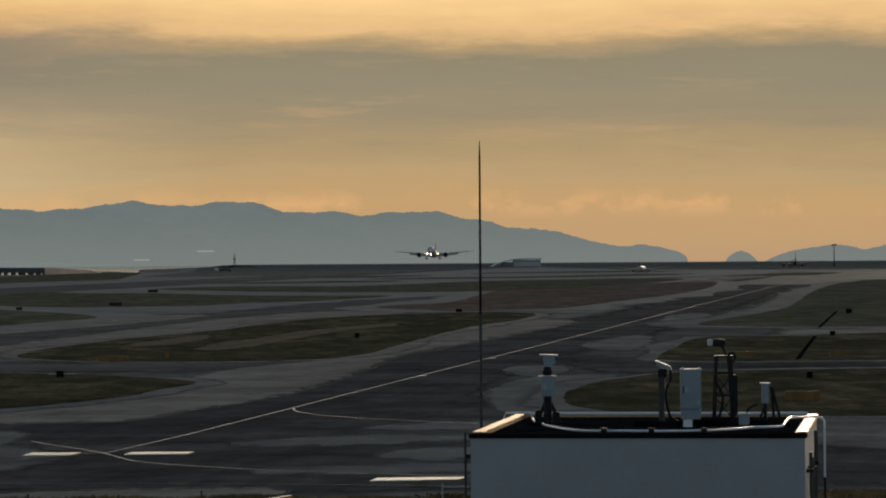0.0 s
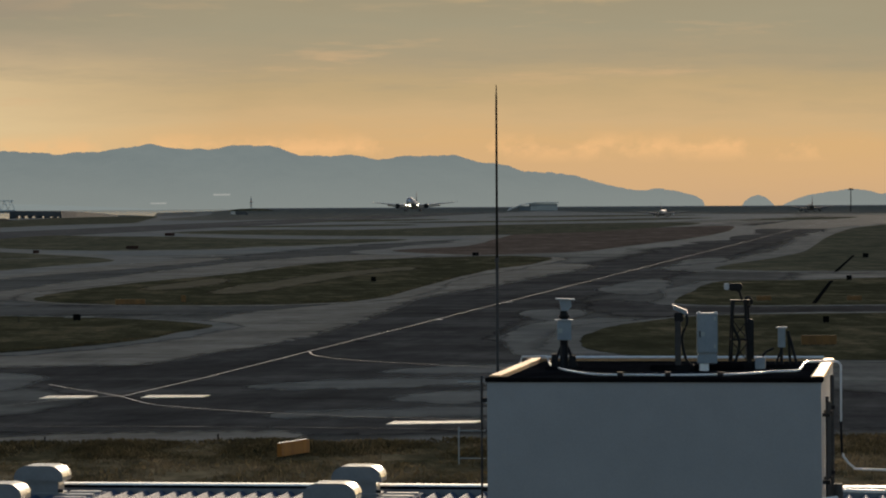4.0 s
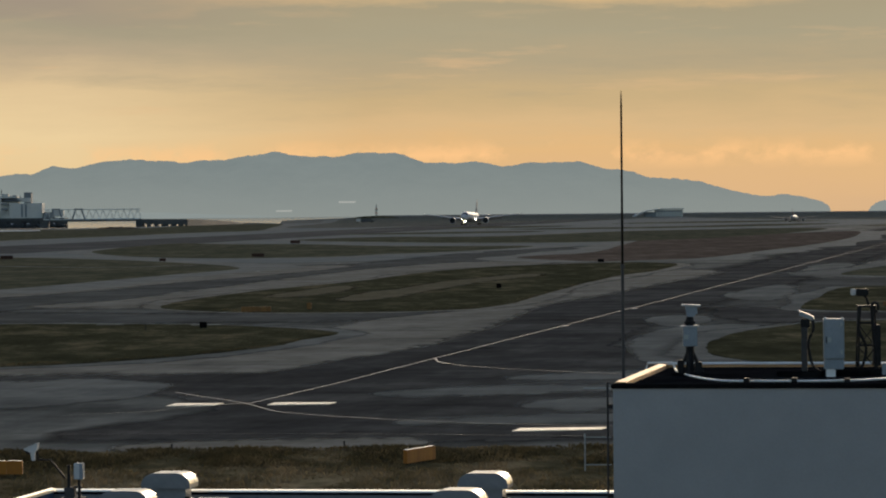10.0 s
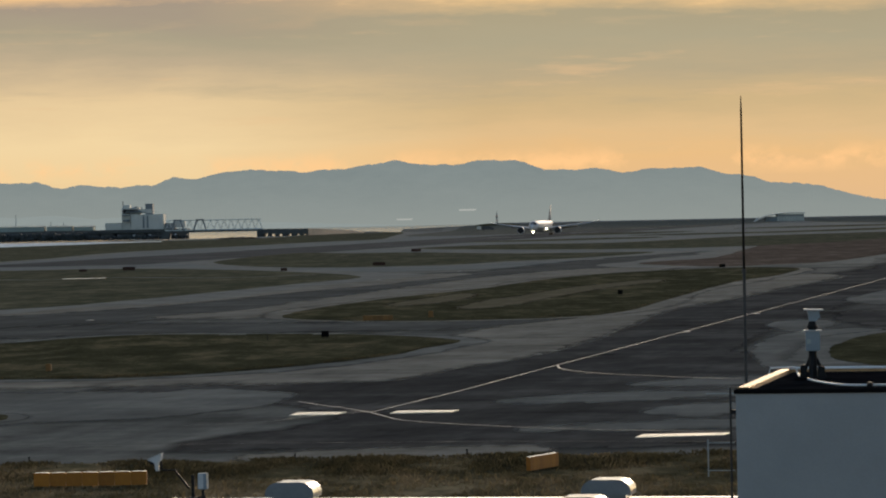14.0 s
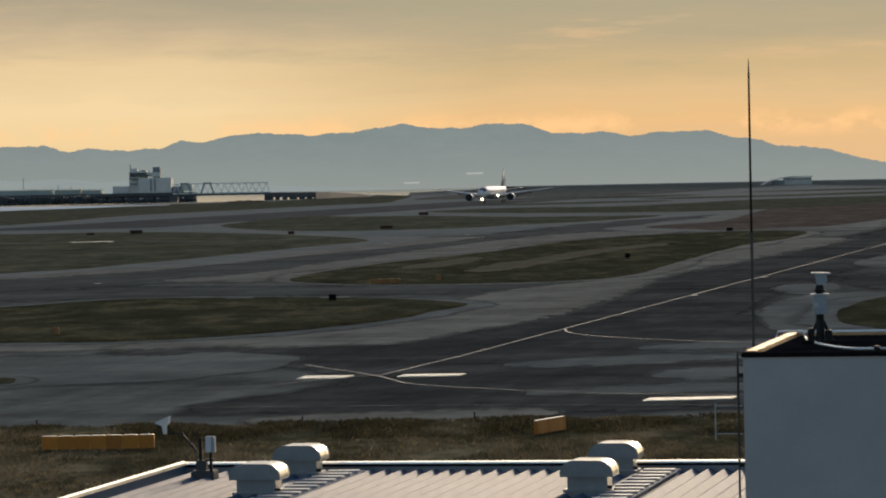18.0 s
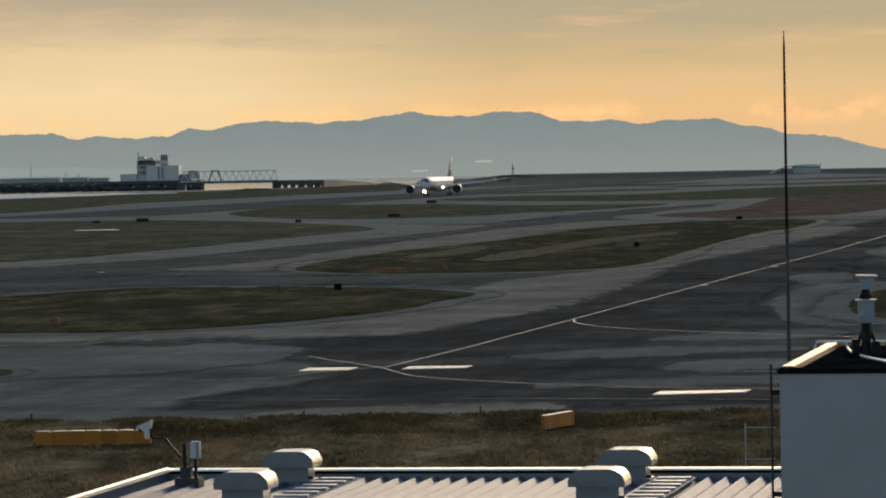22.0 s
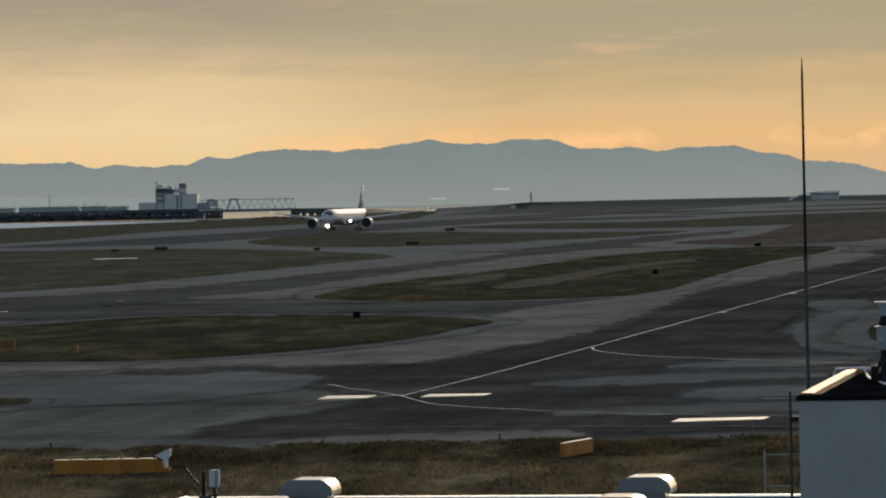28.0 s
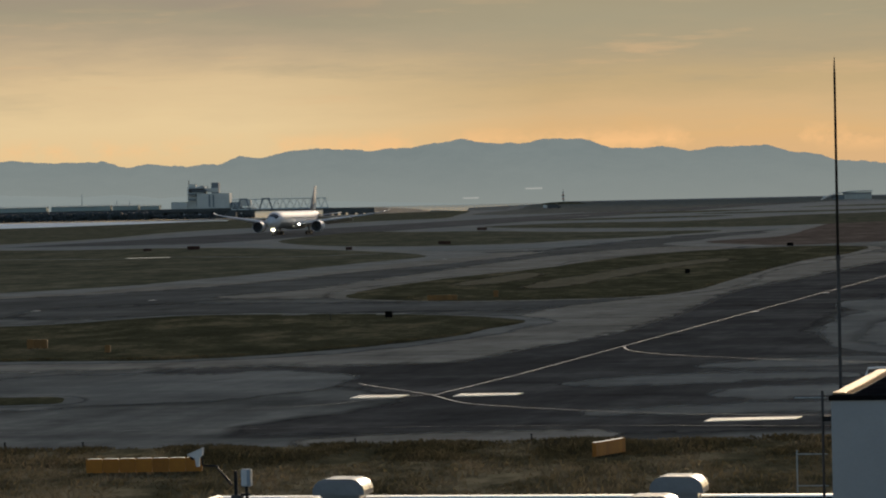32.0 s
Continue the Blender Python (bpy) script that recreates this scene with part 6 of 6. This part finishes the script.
    for side in (-1, 1):
        w = wing(side, ((2.0, 10.2, zc - 1.9, 13.5, 1.05), (10, 5.6, zc - 0.95, 9.0, 0.78), (20, -0.6, zc + 0.35, 5.6, 0.5), (28, -5.6, zc + 1.5, 3.4, 0.28), (29.8, -6.8, zc + 1.85, 2.7, 0.16)), wing_paint, "wing")
        wing(side, ((29.8, -6.8, zc + 1.85, 2.7, 0.16), (31.0, -7.7, zc + 2.15, 2.0, 0.12), (31.9, -8.7, zc + 2.5, 1.4, 0.1), (32.4, -9.8, zc + 2.95, 0.7, 0.06)), wing_paint, "winglet", "upswept wing tip")
        for x, y, z, l in ((7.0, -3.5, zc - 1.75, 3.6), (13.5, -5.0, zc - 0.85, 3.4), (18.5, -6.6, zc - 0.2, 3.0)):
            bm = bmesh.new()
            bmesh.ops.create_uvsphere(bm, u_segments=8, v_segments=6, radius=1, matrix=Matrix.Translation((side * x * s, y * s, z * s)) @ Matrix.Diagonal((0.28 * s, l * 0.5 * s, 0.38 * s, 1)))
            part("flap_fairing", bm, wing_paint, root)
        # flaps set for landing
        for x0, x1, y0, y1, z0, z1 in ((3.4, 9.8, -3.4, -3.4, zc - 2.35, zc - 1.55), (10.4, 19.5, -3.5, -6.1, zc - 1.5, zc - 0.25)):
            bm = bmesh.new()
            loft(bm, [[(side * x * s, (y + p) * s, (z + q) * s) for p, q in ((0.6, 0.25), (-1.5, -0.45), (-1.55, -0.55), (0.55, 0.05))] for x, y, z in ((x0, y0, z0), (x1, y1, z1))])
            part("flap", bm, wing_paint, root)
        # engine
        ex, ey, ez = 10.6, 6.2, 2.95
        prof = ((4.3, 1.78), (4.5, 1.86), (4.3, 1.95), (3.2, 2.0), (1.0, 1.96), (-1.2, 1.7), (-2.4, 1.42))
        eng = part("engine", loft(bmesh.new(), [[((side * ex + r * math.cos(a)) * s, (ey + y) * s, (ez + r * math.sin(a)) * s) for a in np.linspace(0, 2 * math.pi, 24, endpoint=False)] for y, r in prof[2:]], cap=False), paint, root, smooth=True)
        part("intake_lip", loft(bmesh.new(), [[((side * ex + r * math.cos(a)) * s, (ey + y) * s, (ez + r * math.sin(a)) * s) for a in np.linspace(0, 2 * math.pi, 24, endpoint=False)] for y, r in prof[:3]], cap=False), wing_paint, eng, "grey intake lip", True)
        part("intake", loft(bmesh.new(), [[((side * ex + r * math.cos(a)) * s, (ey + y) * s, (ez + r * math.sin(a)) * s) for a in np.linspace(0, 2 * math.pi, 24, endpoint=False)] for y, r in ((4.3, 1.78), (3.0, 1.7), (2.9, 0.4), (3.5, 0.05))], cap=False), M_FAN, eng, "dark fan intake", True)
        part("exhaust", loft(bmesh.new(), [[((side * ex + r * math.cos(a)) * s, (ey + y) * s, (ez + r * math.sin(a)) * s) for a in np.linspace(0, 2 * math.pi, 16, endpoint=False)] for y, r in ((-1.8, 1.3), (-3.6, 0.75), (-4.6, 0.2))]), M_METAL, eng, "", True)
        bm = bmesh.new()
        loft(bm, [[((side * ex + x) * s, y * s, z * s) for y, z in ((ey + 2.2, ez + 1.8), (ey - 3.6, ez + 1.4), (ey - 3.0, ez + 2.3), (ey + 0.2, ez + 2.4))] for x in (-0.28, 0.28)])
        part("pylon", bm, wing_paint, eng)
        wing(side, ((0.6, -24.6, zc + 1.0, 6.2, 0.35), (9.4, -30.2, zc + 1.9, 2.4, 0.14)), wing_paint, "tailplane")
        # main gear
        gx = 5.3
        leg = part("main_gear", rod(bmesh.new(), (side * gx * s, 0, 0.9 * s), (side * (gx - 0.3) * s, 0.2 * s, 3.6 * s), 0.3 * s), M_METAL, root)
        part("bogie_beam", rod(bmesh.new(), (side * gx * s, -1.0 * s, 0.72 * s), (side * gx * s, 1.0 * s, 0.72 * s), 0.2 * s), M_DARK, leg)
        part("gear_door", box(bmesh.new(), (side * (gx + 0.45) - 0.05) * s, (side * (gx + 0.45) + 0.05) * s, -0.7 * s, 0.7 * s, 1.6 * s, 3.5 * s), paint, leg)
        for y in (-1.0, 1.0):
            for dx in (-0.7, 0.7):
                x = side * gx + dx
                part("wheel", rod(bmesh.new(), ((x - 0.25) * s, y * s, 0.7 * s), ((x + 0.25) * s, y * s, 0.7 * s), 0.7 * s, None, 16), M_TYRE, leg)
    # fin
    rings = []
    for z, y, c, th in ((zc + 2.3, -21.5, 8.6, 0.42), (zc + 5, -24.0, 6.8, 0.34), (zc + 11.7, -29.6, 3.0, 0.16)):
        rings.append([(q * s, (y + p) * s, z * s) for p, q in foil(c, th)[:6]] + [(-q * s, (y + p) * s, z * s) for p, q in foil(c, th)[4:0:-1]])
    fin = part("fin", loft(bmesh.new(), rings), fin_mat, root, "grey painted tail fin", True)
    part("rudder_emblem", loft(bmesh.new(), [[(x * s, y * s, z * s) for y, z in ((-26.2, zc + 3.4), (-29.4, zc + 3.4), (-29.9, zc + 5.6), (-27.6, zc + 5.6))] for x in (-0.46, 0.46)]), M_STEEL if lights else M_RED, fin, "plain painted shape on the fin")
    # nose gear
    ny = 28.7
    ng = part("nose_gear", rod(bmesh.new(), (0, ny * s, 0.5 * s), (0, (ny + 0.2) * s, 3.2 * s), 0.2 * s), M_METAL, root)
    for dx in (-0.42, 0.42):
        part("wheel", rod(bmesh.new(), ((dx - 0.2) * s, ny * s, 0.52 * s), ((dx + 0.2) * s, ny * s, 0.52 * s), 0.52 * s, None, 14), M_TYRE, ng)
    for side in (-1, 1):
        part("gear_door", box(bmesh.new(), (side * 0.75 - 0.04) * s, (side * 0.75 + 0.04) * s, (ny - 0.4) * s, (ny + 1.6) * s, 1.6 * s, 2.9 * s), paint, ng)
    if lights:
        bm = bmesh.new()
        bmesh.ops.create_uvsphere(bm, u_segments=12, v_segments=8, radius=0.40 * s, matrix=Matrix.Translation((0, (ny + 0.5) * s, 2.0 * s)))
        part("nose_light", bm, M_LIGHT, root, "bright warm nose landing light")
        for side in (-1, 1):
            bm = bmesh.new()
            bmesh.ops.create_uvsphere(bm, u_segments=12, v_segments=8, radius=0.40 * s, matrix=Matrix.Translation((side * 4.3 * s, 10.3 * s, (zc - 1.7) * s)))
            part("wing_root_light", bm, M_LIGHT_DIM, root, "bright warm landing light at the wing root")
            bm = bmesh.new()
            bmesh.ops.create_uvsphere(bm, u_segments=8, v_segments=6, radius=0.07, matrix=Matrix.Translation((side * 31.0 * s, -7.6 * s, (zc + 2.35) * s)))
            part("wing_tip_light", bm, M_NAV, root)
    return root


jet = airliner("airliner", "white twin-engined wide-body airliner landing with lights on", 1.0)
taxi_jet = airliner("narrow_body_jet", "white narrow-body jet taxiing away seen from behind", 0.53, False, M_FIN, M_PLANE, M_SEA_WALL)
far_jet = airliner("parked_jet", "distant grey jet with a reddish tail standing beyond", 0.72, False, M_RED, M_PIER, M_PIER)
far_jet.matrix_world = pose(spot(891, 0, 2950).x, 2950, -0.02, 0, 0, -4)

# ---------------------------------------------------------------- grass blades of the near verge
rng = np.random.default_rng(4)


def tufts(name, count, x0, x1, y0, y1, size, label, keep=None, least=-0.25, mat=M_BLADE):
    px, py = rng.uniform(x0, x1, count), rng.uniform(y0, y1, count)
    if keep is not None:
        ok = keep(px, py)
        px, py = px[ok], py[ok]
    dens = np.array([noise.noise(Vector((a * 0.25, b * 0.12, 5))) for a, b in zip(px, py)])
    ok = dens > least - 0.3 * rng.random(len(px))
    px, py, dens = px[ok], py[ok], dens[ok]
    n, blades = len(px), 4
    verts, faces = np.zeros((n * blades * 3, 3)), np.arange(n * blades * 3).reshape(-1, 3)
    for k in range(blades):
        a = rng.uniform(0, 6.283, n)
        h = size * rng.uniform(0.5, 1.25, n) * (1.0 + 0.9 * np.clip(dens, -0.5, 0.6))
        w = size * rng.uniform(0.15, 0.35, n)
        lean = size * rng.uniform(0.1, 0.8, n)
        base = (np.arange(n) * blades + k) * 3
        ca, sa = np.cos(a), np.sin(a)
        verts[base] = np.c_[px - w * ca, py - w * sa, np.full(n, 0.06)]
        verts[base + 1] = np.c_[px + w * ca, py + w * sa, np.full(n, 0.06)]
        verts[base + 2] = np.c_[px + lean * sa, py - lean * ca, 0.06 + h]
    me = bpy.data.meshes.new(name)
    me.from_pydata(verts.tolist(), [], faces.tolist())
    me.materials.append(mat)
    for p in me.polygons:
        p.use_smooth = True
    me.normals_split_custom_set([(0, 0, 1)] * len(me.loops))
    return tagged(new(name, me), label, "grass", kind="stuff")


tufts("grass_blades", 60000, -42, 40, 150, 201.8, 0.15, "dry olive and straw grass blades on the verge", None, -0.25, M_BLADE_STRAW)
tufts("grass_blades", 24000, -42, 40, 188, 202.2, 0.19, "taller dark grass along the pavement edge", None, 0.06, M_BLADE_DARK)


def inside(loop):
    line = smooth_loop(loop, 3)

    def keep(px, py):
        hit = np.zeros(len(px), bool)
        for a, b in zip(line, line[1:] + line[:1]):
            cross = (a.y > py) != (b.y > py)
            hit ^= cross & (px < (b.x - a.x) * (py - a.y) / ((b.y - a.y) or 1e-9) + a.x)
        return hit
    return keep


tufts("grass_blades", 7000, -74, -9, 309, 426, 0.09, "dry grass blades on the taxiway island", inside(ISLANDS[0][0]))
tufts("grass_blades", 3000, 24, 70, 295, 414, 0.09, "dry grass blades beside the curved pavement", inside(ISLANDS[5][0]))


def front(loop, depth):
    keep = inside(loop)
    return lambda px, py: keep(px, py) & ~keep(px, py - depth)


tufts("grass_blades", 30000, -60, -10, 309, 384, 0.16, "taller dark grass along the edge of a grass island", front(ISLANDS[0][0], 3.5), -0.1, M_BLADE_DARK)
tufts("grass_blades", 30000, -30, 50, 462, 800, 0.2, "taller dark grass along the edge of a grass island", front(ISLANDS[1][0], 7), -0.1, M_BLADE_DARK)


# ---------------------------------------------------------------- what moves
def motions():
    # seconds, place of the main wheels, height, nose-up angle, angle of the nose off the runway's line
    way = ((0, 113.3, 2996.9, 8.4, 4.5, 3.4), (1.5, 99.7, 2900.1, 6.0, 4.5, 3.3), (3, 86.0, 2806.1, 3.9, 4.6, 3.2), (4.5, 72.1, 2714.8, 2.6, 4.9, 3.0),
           (6, 58.3, 2626.0, 1.4, 5.0, 2.9), (7.5, 44.9, 2539.5, 0, 4.3, 2.5), (9, 31.9, 2452.9, 0, 2.2, 2.0), (11, 15.7, 2328.0, 0, 0.4, 0.7),
           (13, 0.2, 2197.4, 0, 0, 0), (15, -14.5, 2066.4, 0, 0, 0), (17, -28.2, 1939.6, 0, 0, 0), (19, -41.0, 1820.3, 0, 0, 0), (21, -53.1, 1711.3, 0, 0, 0),
           (23, -64.7, 1614.3, 0, 0, 0), (25, -76.1, 1530.9, 0, 0, 0), (27, -87.5, 1461.1, 0, 0, 0), (29, -98.8, 1398.0, 0, 0, 0), (30.5, -107.1, 1354.7, 0, 0, 0), (32, -115.1, 1315.3, 0, 0, 0))
    walk(jet, [(t, pose(x, y, z + 0.05, up, 0, 180 - TILT + crab)) for t, x, y, z, up, crab in way])
    walk(taxi_jet, [(t, pose(218 + 0.168 * 8.5 * t, 2320 + 8.5 * t, 0.05, 0, 0, -TILT)) for t in (0, 8, 16, 24, 32)])


motions()
